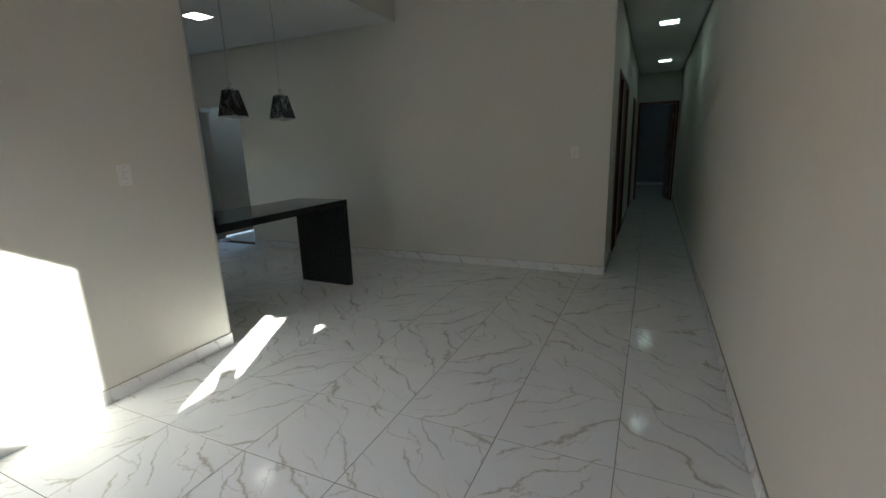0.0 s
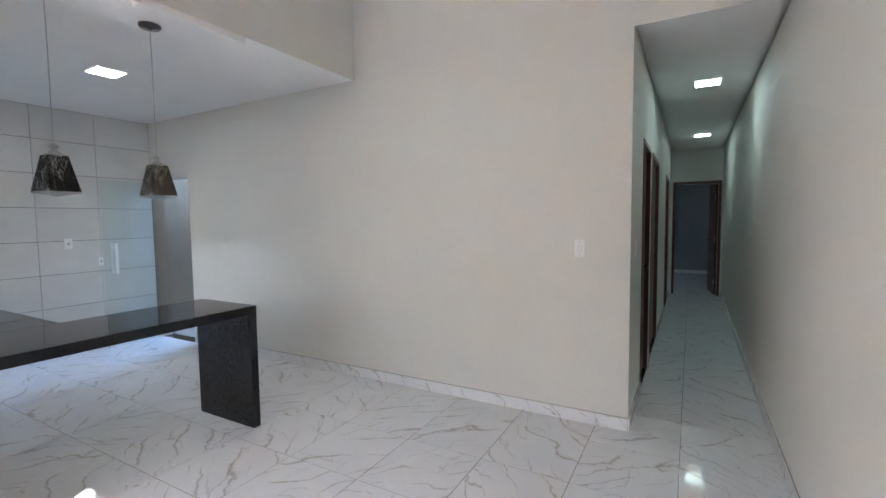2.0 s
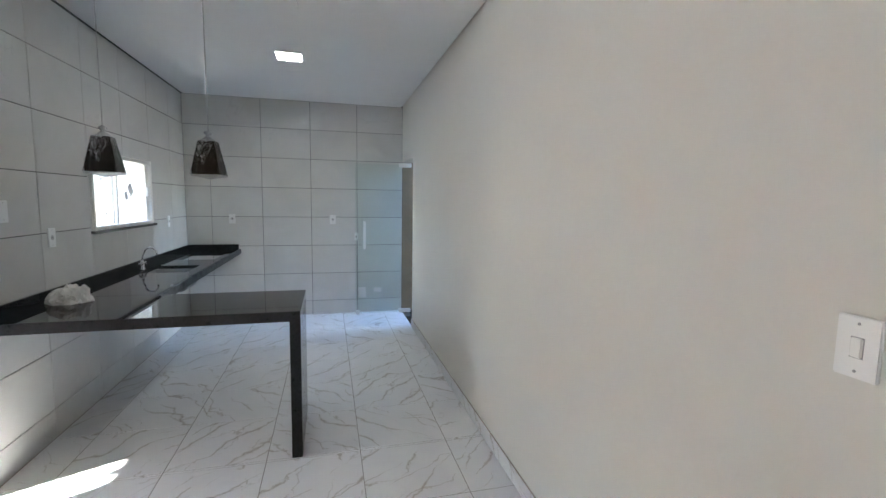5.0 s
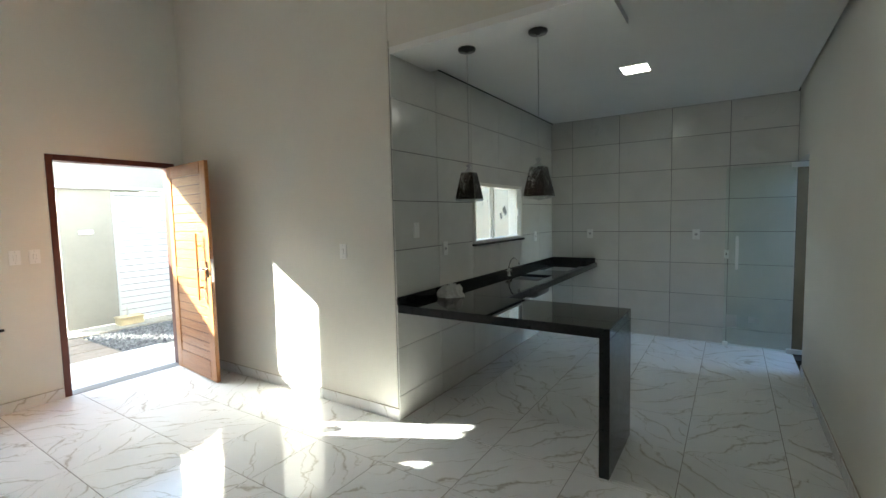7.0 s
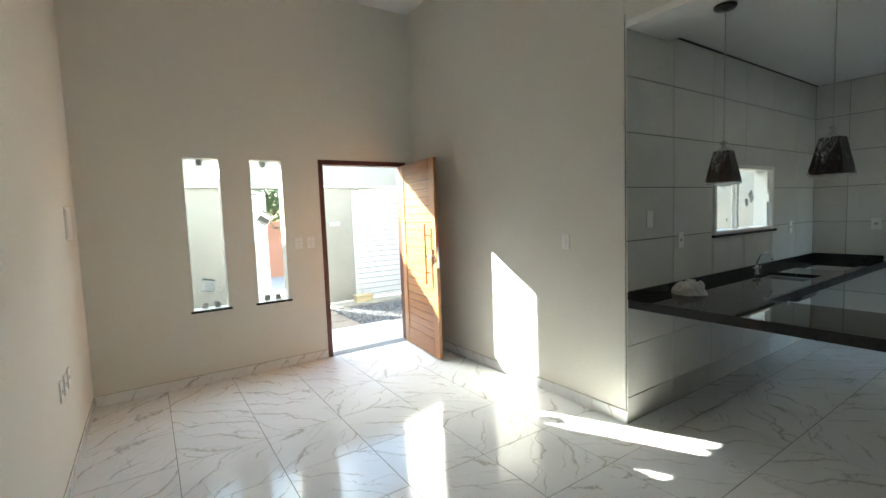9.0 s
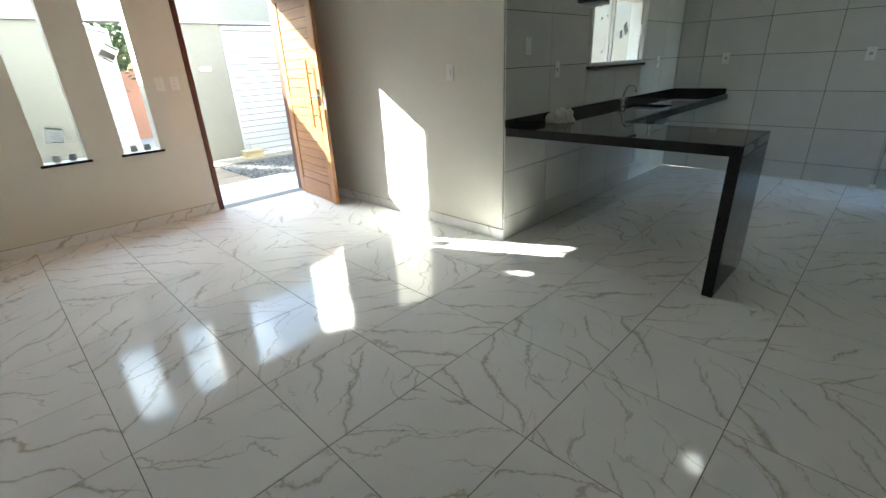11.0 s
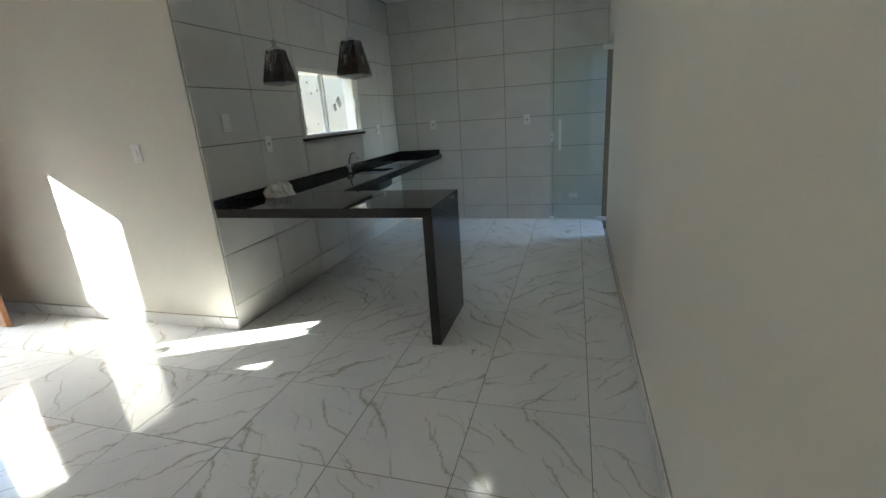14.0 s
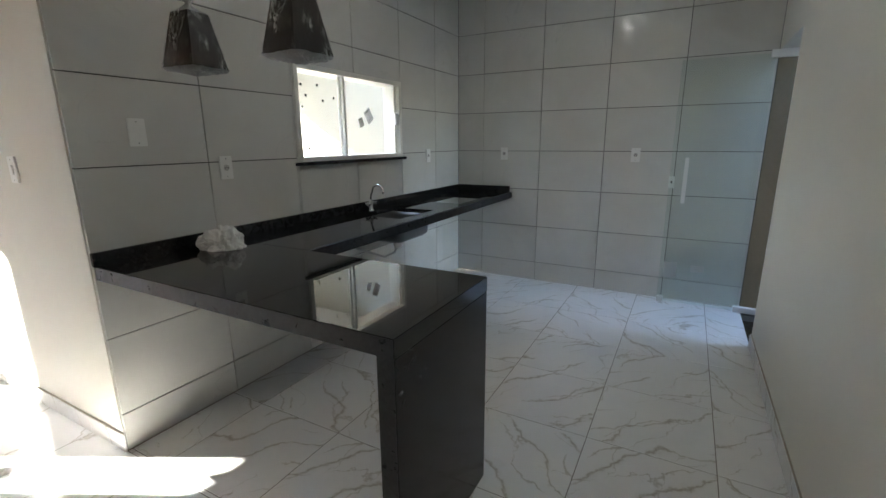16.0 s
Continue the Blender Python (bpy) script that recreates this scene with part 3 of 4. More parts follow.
# ---- entrance door ----
def entrance_frame():
    f = tagged(new("door_1"), "dark reddish wooden door frame of the open entrance", kind="structure")
    y0, y1 = Y_IN - T + 0.001, Y_IN + 0.006
    a, b, _, h = DOOR
    block("jamb", (b - 0.052, b - 0.001, y0, y1, 0.0, h - 0.001), FRAME_WOOD, f, soft=0.003)
    block("jamb", (a + 0.001, a + 0.052, y0, y1, 0.0, h - 0.001), FRAME_WOOD, f, soft=0.003)
    block("head", (a + 0.053, b - 0.053, y0, y1, h - 0.052, h - 0.001), FRAME_WOOD, f, soft=0.003)


entrance_frame()
slab("sill_entrance", (DOOR[0] + 0.001, DOOR[1] - 0.001, Y_IN - T, Y_IN - 0.001, -0.08, 0.002), rough_ground("grey_stone_sill", (0.13, 0.13, 0.13), (0.2, 0.2, 0.2), 40, 0.35, 0.1), "grey stone door sill")


def entrance_leaf():
    """The leaf lies along local +x from its hinge, 0.9 m wide."""
    d = thing("entrance_door", "open cedar entrance door with horizontal boards on its hinges", "door", (-3.052, -5.555, 0.0), 84.3)
    w, h, t = 0.893, 2.118, 0.036
    z0 = 0.010
    for name, dims in (("stile", (0, 0.105, -t / 2, t / 2, z0, h)), ("stile", (w - 0.115, w, -t / 2, t / 2, z0, h)),
                       ("rail", (0.106, w - 0.116, -t / 2, t / 2, h - 0.12, h)), ("rail", (0.106, w - 0.116, -t / 2, t / 2, 0.985, 1.085)),
                       ("rail", (0.106, w - 0.116, -t / 2, t / 2, z0, 0.20))):
        block(name, dims, DOOR_WOOD if name == "rail" else STILE_WOOD, d, soft=0.003)
    for lo, hi, n in ((0.201, 0.984, 9), (1.086, h - 0.121, 10)):
        step = (hi - lo) / n
        for i in range(n):
            block("board", (0.1065, w - 0.1165, -0.011, 0.011, lo + i * step + 0.0032, lo + (i + 1) * step - 0.0032), DOOR_WOOD, d, soft=0.0045)
    block("core", (0.1062, w - 0.1162, -0.005, 0.005, 0.2005, h - 0.1205), DARK_DOOR, d, "dark core behind the board joints")
    for s in (-1, 1):
        y = s * (t / 2 + 0.045)
        block("pull_handle", (w - 0.172, w - 0.152, y - 0.008, y + 0.008, 0.80, 1.44), BRONZE, d, "tall bronze pull handle", soft=0.003)
        for z in (0.92, 1.32):
            bm = tube([(w - 0.162, s * t / 2, z), (w - 0.162, y, z)], 0.008)
            part("handle_post", bm, BRONZE, d, smooth=True)
    block("lock_case", (w - 0.075, w - 0.035, -t / 2 - 0.006, t / 2 + 0.006, 1.02, 1.17), CHROME, d, "chrome lock plate", soft=0.003)
    block("strike_plate", (w - 0.001, w + 0.002, -0.012, 0.012, 0.98, 1.2), STEEL, d, soft=0.001)
    part("lever_handle", tube([(w - 0.055, t / 2, 1.10), (w - 0.055, t / 2 + 0.04, 1.10), (w - 0.07, t / 2 + 0.045, 1.10), (w - 0.15, t / 2 + 0.045, 1.10)], 0.009), CHROME, d, "chrome lever handle", True)
    part("lever_handle", tube([(w - 0.055, -t / 2, 1.10), (w - 0.055, -t / 2 - 0.04, 1.10), (w - 0.07, -t / 2 - 0.045, 1.10), (w - 0.15, -t / 2 - 0.045, 1.10)], 0.009), CHROME, d, "chrome lever handle", True)
    for z in (0.25, 1.06, 1.87):
        part("hinge", tube([(-0.004, t / 2 + 0.004, z - 0.05), (-0.004, t / 2 + 0.004, z + 0.05)], 0.007), STEEL, d, smooth=True)
    return d


STILE_WOOD = wood("cedar_stile_wood", (0.35, 0.142, 0.045), (0.46, 0.215, 0.078), (0.21, 0.076, 0.026), 0.34, (9, 9, 0.6))
entrance_leaf()


# ---- slit windows ----
def slit_window(name, win, tag_z, tag_x, turn, pictured=False):
    w = tagged(new(name), "narrow clear glass slit window with a black granite sill", kind="structure")
    a, b, z0, z1 = win
    block("window_sill", (a - 0.028, b + 0.028, Y_IN - T - 0.01, Y_IN + 0.022, z0 - 0.022, z0 - 0.001), GRANITE, w, "black granite sill", soft=0.002)
    y = Y_IN - 0.085
    block("pane", (a + 0.004, b - 0.004, y - 0.004, y + 0.004, z0 + 0.004, z1 - 0.004), PANE, w, "clear glass pane").visible_shadow = False
    for x in (a + 0.09, a + 0.20):
        bm = bmesh.new()
        v = box(bm, x - 0.028, x + 0.028, y - 0.014, y + 0.014, z0 + 0.0005, z0 + 0.055)
        for i in (4, 5, 6, 7):
            v[i].co.x = x + (v[i].co.x - x) * 0.8
        bevel(bm, 0.003, 2)
        part("glass_clamp", bm, BRACKET, w, "grey metal glass clamp")
    bm = bmesh.new()
    xm = (a + b) / 2 + 0.01
    v = box(bm, xm - 0.03, xm + 0.03, y - 0.014, y + 0.014, z1 - 0.06, z1 - 0.0005)
    for i in range(4):
        v[i].co.x = xm + (v[i].co.x - xm) * 0.75
    bevel(bm, 0.003, 2)
    part("glass_clamp", bm, BRACKET, w, "grey metal glass clamp")
    st = thing("window_sticker", "small printed paper label stuck to the slit window's glass", "sticker", (tag_x, y + 0.0055, tag_z))
    st.rotation_euler = (0, radians(turn), 0)
    block("paper", (-0.06, 0.06, 0, 0.0008, -0.066, 0.066), PAPER, st)
    block("print_bar", (-0.056, 0.056, 0.0009, 0.0014, 0.048, 0.063), PRINT, st, "dark green printed bar")
    block("print_bar", (-0.056, 0.02, 0.0009, 0.0014, -0.062, -0.052), PRINT, st, "dark green printed bar")
    for k in range(4):
        block("print_line", (-0.04, 0.03 - 0.01 * (k % 2), 0.0009, 0.0014, 0.02 - k * 0.016, 0.024 - k * 0.016), BRACKET, st, "grey printed line")
    if pictured:
        block("print_field", (-0.055, 0.055, 0.0015, 0.0018, -0.045, 0.010), BRACKET, st, "grey printed field")


slit_window("window_1", WIN_A, 0.93, -0.94, -12)
slit_window("window_2", WIN_B, 1.56, -1.50, -32, True)
ring = thing("tape_ring", "small round grey ring mark on the slit window's glass", "sticker", (-1.035, Y_IN - 0.079, 0.90))
bm = lathe([(0.020, 0), (0.027, 0), (0.027, 0.002), (0.020, 0.002)], 24, False)
bm.faces.ensure_lookup_table()
o = part("ring", bm, BRACKET, ring)
o.rotation_euler = (radians(90), 0, 0)


# ---- switches and sockets ----
def plate(kind, at, face, hole="switch", w=0.075, h=0.12, label=""):
    """A wall plate; face is the turn about z that points its front along that way (0: +y front... 180: -y)."""
    p = thing(kind, label or "white plastic %s plate on the wall" % ("light switch" if hole == "switch" else "power socket"), "switch" if hole == "switch" else "socket", at, face)
    block("cover", (-w / 2, w / 2, 0.0005, 0.009, -h / 2, h / 2), WHITE_PLASTIC, p, soft=0.0025)
    if hole == "switch":
        block("rocker", (-0.010, 0.010, 0.008, 0.0135, -0.019, 0.019), WHITE_PLASTIC, p, soft=0.002)
        block("seam", (-0.0115, 0.0115, 0.0088, 0.0094, -0.0205, 0.0205), BRACKET, p)
    elif hole == "socket":
        bm = lathe([(0.0165, 0), (0.0165, 0.0008), (0.015, 0.0012)], 20)
        o = part("socket_face", bm, CORD, p, "grey socket recess", True)
        o.location = (0, 0.0089, 0)
        o.rotation_euler = (radians(-90), 0, 0)
        for dx in (-0.009, 0.0, 0.009):
            bm = lathe([(0.0028, 0), (0.0028, 0.001)], 10)
            o = part("pin_hole", bm, SLOT, p)
            o.location = (dx, 0.0102, 0.003 if dx == 0 else -0.002)
            o.rotation_euler = (radians(-90), 0, 0)
    for z in (-h / 2 + 0.014, h / 2 - 0.014):
        bm = lathe([(0.003, 0), (0.003, 0.001)], 10)
        o = part("screw", bm, BRACKET, p)
        o.location = (0, 0.0088, z)
        o.rotation_euler = (radians(-90), 0, 0)
    return p


plate("light_switch", (-1.197, Y_MID, 1.275), 180)
plate("light_switch", (X_STUB, -3.205, 1.285), -90)
plate("light_switch", (-1.81, Y_IN, 1.285), 0, label="white plastic light switch plate beside the slit window")
plate("light_switch", (-1.937, Y_IN, 1.285), 0, label="white plastic light switch plate beside the door frame")
plate("light_switch", (X_COR, 0.26, 1.265), -90, label="white plastic light switch plate at the corridor mouth")
plate("wall_socket", (-3.912, Y_KIT, 1.27), 0, "socket")
plate("wall_socket", (X_BACK, -2.15, 1.275), -90, "socket")
plate("wall_socket", (X_BACK, -0.925, 1.27), -90, "socket")
plate("wall_socket", (-6.036, Y_KIT, 1.27), 0, "socket")
plate("blank_plate", (-3.495, Y_KIT, 1.445), 0, "blank", label="white blank cover plate on the kitchen tiles")


def media_box():
    p = thing("meter_panel", "white recessed distribution panel set flush in the wall", "panel", (0.0, -5.09, 1.57), 90)
    block("panel_frame", (-0.15, 0.15, 0.0005, 0.008, -0.12, 0.12), WHITE_PLASTIC, p, soft=0.002)
    block("panel_door", (-0.125, 0.125, 0.008, 0.013, -0.1, 0.1), WHITE_PLASTIC, p, soft=0.002)
    block("gap", (-0.13, -0.126, 0.0075, 0.0095, -0.105, 0.105), SLOT, p)


media_box()
for dy, label in ((-4.42, ""), (-4.28, ""), (-4.13, "")):
    plate("wall_socket", (0.0, dy, 0.60), 90, "socket", label="white plastic power socket plate low on the wall")


# ---- ceiling lights ----
def led_panel(x, y, z, light=LED):
    p = thing("ceiling_light", "lit square white LED panel on the ceiling", "ceiling light", (x, y, z), 0, "led ceiling panels")
    bm = bmesh.new()
    box(bm, -0.112, 0.112, -0.112, 0.112, -0.012, -0.0005)
    bevel(bm, 0.003, 2)
    part("rim", bm, WHITE_PLASTIC, p)
    block("diffuser", (-0.1, 0.1, -0.1, 0.1, -0.0145, -0.0121), light, p, "glowing white diffuser")


led_panel(-4.82, -1.29, H_KIT, LED_WARM)
led_panel(-0.395, 1.67, H_COR)
led_panel(-0.38, 4.75, H_COR)


# ---- pendants ----
def pendant(y, turn, seed):
    rnd = random.Random(seed)
    zb, zt, zc = 1.668, 1.858, 2.725
    p = thing("pendant_lamp", "dark brown tapered pendant lamp in clear film over the bar", "pendant lamp", (-3.48, y, zc), turn, "pendant lamps over the bar")
    part("canopy", lathe([(0.062, -0.0005), (0.062, -0.012), (0.056, -0.02), (0.012, -0.024), (0.01, -0.03)], 32), BLACK, p, "round black canopy", True)
    part("cord", tube([(0, 0, -0.024), (0.002, 0.001, -0.3), (-0.001, 0.001, -0.6), (0, 0, zt - zc + 0.03)], 0.0028, 8), CORD, p, smooth=True)
    bm = bmesh.new()
    a, b, t = 0.078, 0.043, 0.003
    def ring_at(r, z):
        return [bm.verts.new((sx * r, sy * r, z - zc)) for sx, sy in ((-1, -1), (1, -1), (1, 1), (-1, 1))]
    rs = [ring_at(a, zb), ring_at(b, zt), ring_at(b - t, zt - t), ring_at(a - t, zb)]
    for i in range(4):
        for r0, r1 in ((rs[0], rs[1]), (rs[2], rs[3]), (rs[3], rs[0])):
            bm.faces.new((r0[i], r0[(i + 1) % 4], r1[(i + 1) % 4], r1[i]))
    bm.faces.new(rs[1])
    bm.faces.new(rs[2][::-1])
    bmesh.ops.recalc_face_normals(bm, faces=bm.faces[:])
    part("shade", bm, SHADE, p, "dark brown tapered square shade")
    part("cap", lathe([(0.012, 0), (0.010, 0.012), (0.004, 0.018)], 20), BLACK, p, smooth=True).location = (0, 0, zt - zc)
    n = 48
    def skin(prof):
        bm = bmesh.new()
        rings = []
        for r, z, j in prof:
            ring_v = []
            for i in range(n):
                ang = 2 * math.pi * i / n
                c, s = math.cos(ang), math.sin(ang)
                sq = min(1 / max(abs(c), abs(s)), 1.38) if r > 0.035 else 1
                k = r * sq + (rnd.random() - 0.25) * j
                ring_v.append(bm.verts.new((k * c, k * s, z - zc + (rnd.random() - 0.5) * j)))
            rings.append(ring_v)
        for q, r in zip(rings, rings[1:]):
            for i in range(n):
                bm.faces.new((q[i], q[(i + 1) % n], r[(i + 1) % n], r[i]))
        return bm

    side = [(b + (a + 0.001 - b) * k / 7 + 0.002, zt - (zt - zb) * k / 7, 0.004) for k in range(8)]
    part("wrapping_film", skin(side), WRAP, p, "crinkled clear plastic film", True)
    part("film_knot", skin([(0.004, zt + 0.062, 0.003), (0.017, zt + 0.050, 0.012), (0.007, zt + 0.032, 0.003), (0.026, zt + 0.012, 0.008), (b + 0.003, zt, 0.004)]), WRAP_THICK, p, "bunched film tied round the cord", True)
    part("film_bottom", skin([(a + 0.004, zb, 0.004), (a - 0.004, zb - 0.010, 0.008), (0.050, zb - 0.013, 0.008), (0.020, zb - 0.020, 0.006), (0.003, zb - 0.026, 0.002)]), WRAP_THICK, p, "loose film sagging under the shade", True)


pendant(-2.17, 6, 3)
pendant(-1.645, -4, 8)


# ---- granite bar and worktop ----
TOP, LOW = 0.892, 0.832


def bar():
    p = thing("breakfast_bar", "polished black granite breakfast bar joined to the tiled wall", "breakfast bar", (-3.555, -1.9, 0))
    block("bar_top", (-0.315, 0.315, -0.768, 0.76, LOW, TOP), GRANITE, p, "polished black granite top", soft=0.002)
    block("leg", (-0.313, 0.313, 0.699, 0.7595, 0.0, LOW - 0.0005), GRANITE_LEG, p, "black granite slab leg", soft=0.002)
    block("edge_strip", (0.3152, 0.3172, -0.768, 0.7575, LOW + 0.001, TOP - 0.0025), GRANITE_EDGE, p, "honed granite edge")
    block("edge_strip", (0.3132, 0.3152, 0.701, 0.7575, 0.0, LOW + 0.0005), GRANITE_EDGE, p, "honed granite edge")


bar()


def worktop():
    p = thing("kitchen_worktop", "long polished black granite worktop along the tiled wall", "worktop", (-5.275, Y_KIT, 0))
    x0, x1, y1 = X_BACK + 5.275, -3.872 + 5.275, 0.59
    holes = (SINK, COOK)
    xs = sorted({x0, x1, *(h[0] for h in holes), *(h[1] for h in holes)})
    ys = sorted({0.001, y1, *(h[2] for h in holes), *(h[3] for h in holes)})
    bm = bmesh.new()
    made = {}
    def v(i, j, k):
        if (i, j, k) not in made:
            made[i, j, k] = bm.verts.new((xs[i], ys[j], (TOP - 0.03, TOP)[k]))
        return made[i, j, k]
    solid = {(i, j): not any(h[0] < (xs[i] + xs[i + 1]) / 2 < h[1] and h[2] < (ys[j] + ys[j + 1]) / 2 < h[3] for h in holes) for i in range(len(xs) - 1) for j in range(len(ys) - 1)}
    for (i, j), s in solid.items():
        if not s:
            continue
        bm.faces.new((v(i, j, 1), v(i + 1, j, 1), v(i + 1, j + 1, 1), v(i, j + 1, 1)))
        bm.faces.new((v(i, j, 0), v(i, j + 1, 0), v(i + 1, j + 1, 0), v(i + 1, j, 0)))
        for di, dj, a, b in ((-1, 0, (0, 0), (0, 1)), (1, 0, (1, 1), (1, 0)), (0, -1, (1, 0), (0, 0)), (0, 1, (0, 1), (1, 1))):
            if not solid.get((i + di, j + dj), False):
                bm.faces.new((v(i + a[0], j + a[1], 0), v(i + b[0], j + b[1], 0), v(i + b[0], j + b[1], 1), v(i + a[0], j + a[1], 1)))
    bmesh.ops.recalc_face_normals(bm, faces=bm.faces[:])
    part("slab", bm, GRANITE, p, "polished black granite slab")
    block("front_apron", (x0, x1, y1 + 0.0005, y1 + 0.02, LOW, TOP - 0.0005), GRANITE_EDGE, p, "honed granite apron", soft=0.0015)
    block("upstand", (x0 + 0.021, X_STUB + 5.275 - 0.001, 0.0008, 0.021, TOP + 0.0005, TOP + 0.06), GRANITE, p, "black granite upstand", soft=0.0015)
    block("end_upstand", (x0 + 0.0008, x0 + 0.02, 0.001, y1 - 0.004, TOP + 0.0005, TOP + 0.06), GRANITE, p, "black granite upstand", soft=0.0015)
    # steel bowl under the cut-out
    a, b, c, d = SINK
    bm = bmesh.new()
    n = 5
    rings = []
    def rr(e, z, rad):
        pts = []
        for cx, cy, q in ((b - e - rad, d - e - rad, 0), (a + e + rad, d - e - rad, 1), (a + e + rad, c + e + rad, 2), (b - e - rad, c + e + rad, 3)):
            for k in range(n + 1):
                g = (q + k / n) * math.pi / 2
                pts.append(bm.verts.new((cx + rad * math.cos(g), cy + rad * math.sin(g), z)))
        return pts
    for e, z, rad in ((-0.012, TOP - 0.031, 0.05), (0.004, TOP - 0.031, 0.05), (0.012, TOP - 0.05, 0.05), (0.02, TOP - 0.16, 0.05), (0.05, TOP - 0.185, 0.04), (0.15, TOP - 0.19, 0.015)):
        rings.append(rr(e, z, rad))
    for q, r in zip(rings, rings[1:]):
        m = len(q)
        for i in range(m):
            bm.faces.new((q[i], q[(i + 1) % m], r[(i + 1) % m], r[i]))
    bm.faces.new(rings[-1])
    part("sink_bowl", bm, DULL_STEEL, p, "dull brushed steel sink bowl", True)
    part("drain", lathe([(0.045, 0), (0.045, 0.004), (0.03, 0.006), (0.028, 0.001)], 24), CHROME, p, "chrome drain", True).location = ((a + b) / 2, (c + d) / 2, TOP - 0.189)
    return p


SINK = (0.02, 0.46, 0.13, 0.50)
COOK = (-0.975, -0.39, 0.17, 0.53)
worktop()


def faucet():
    p = thing("kitchen_tap", "chrome swan-neck kitchen tap standing on the worktop behind the sink", "tap", (-5.015, Y_KIT + 0.10, TOP))
    part("base", lathe([(0.026, 0), (0.026, 0.006), (0.016, 0.012), (0.014, 0.075), (0.012, 0.085)], 24), CHROME, p, smooth=True)
    pts = [(0, 0, 0.08), (0, 0, 0.11), (0, 0.008, 0.135)]
    for k in range(13):
        g = math.pi * k / 12 * 1.08
        pts.append((0, 0.066 - 0.05 * math.cos(g), 0.148 + 0.05 * math.sin(g)))
    part("spout", tube(pts, 0.0075, 12), CHROME, p, smooth=True)
    part("valve", tube([(-0.045, 0, 0.055), (0.045, 0, 0.055)], 0.012, 12), CHROME, p, smooth=True)
    for s in (-1, 1):
        for g in (0, 90):
            dx, dz = math.cos(radians(g + 45)) * 0.02, math.sin(radians(g + 45)) * 0.02
            part("cross_handle", tube([(s * 0.05, -dx, 0.055 - dz), (s * 0.05, dx, 0.055 + dz)], 0.005, 8), CHROME, p, smooth=True)


faucet()


def drain_pipe():
    p = thing("drain_hose", "white plastic sink drain and grey hose under the worktop", "pipe", (-5.08, Y_KIT + 0.29, 0.70))
    part("trap", lathe([(0.03, 0.0), (0.035, -0.02), (0.035, -0.07), (0.02, -0.085)], 20), WHITE_PLASTIC, p, smooth=True)
    pts = [(0, 0, -0.07), (0.02, -0.02, -0.12), (0.07, -0.08, -0.15), (0.12, -0.16, -0.12), (0.13, -0.24, -0.10), (0.13, -0.288, -0.10)]
    part("hose", tube(pts, 0.009, 10), CORD, p, smooth=True)


drain_pipe()


def bag():
    p = thing("plastic_bag", "crumpled white plastic bag lying on the granite worktop", "plastic bag", (-3.71, -2.515, TOP + 0.0005), 115)

    def lobe(kind, sx, sy, sz, dx, dy, pleats, seed):
        """A soft heap of thin film with radial pleats."""
        bm = bmesh.new()
        nu, nv = 64, 18
        rows = []
        for j in range(nv + 1):
            f = j / nv
            row = []
            for i in range(nu):
                g = 2 * math.pi * i / nu
                q = Vector((math.cos(g), math.sin(g), f * 2)) * 1.5 + Vector((seed, 2, 7))
                w = 1 + 0.30 * noise.noise(q) + 0.10 * noise.noise(q * 3.1)
                w += 0.055 * math.sin(g * pleats + 3 * noise.noise(q * 0.8) + f * 2.0) * math.sin(f * math.pi) + 0.07 * noise.noise(q * 7) + 0.04 * noise.noise(q * 15)
                k = math.cos(f * math.pi / 2) ** 0.45 * w + 0.001
                x, y = sx * k * math.cos(g) + dx, sy * k * math.sin(g) + dy
                z = sz * math.sin(f * math.pi / 2) * (0.92 + 0.30 * noise.noise(Vector((x * 14, y * 14, seed))) + 0.20 * noise.noise(Vector((x * 50, y * 50, seed))))
                row.append(bm.verts.new((x, y, max(z, 0))))
            rows.append(row)
        for q, r in zip(rows, rows[1:]):
            for i in range(nu):
                bm.faces.new((q[i], q[(i + 1) % nu], r[(i + 1) % nu], r[i]))
        bm.faces.new(rows[-1])
        bm.faces.new(rows[0][::-1])
        part(kind, bm, BAG, p)

    lobe("bag_body", 0.100, 0.085, 0.098, 0.02, 0.0, 13, 4)
    lobe("bag_handle", 0.045, 0.035, 0.070, -0.02, 0.085, 7, 9)
    lobe("bag_handle", 0.035, 0.045, 0.045, -0.065, 0.045, 6, 15)


bag()


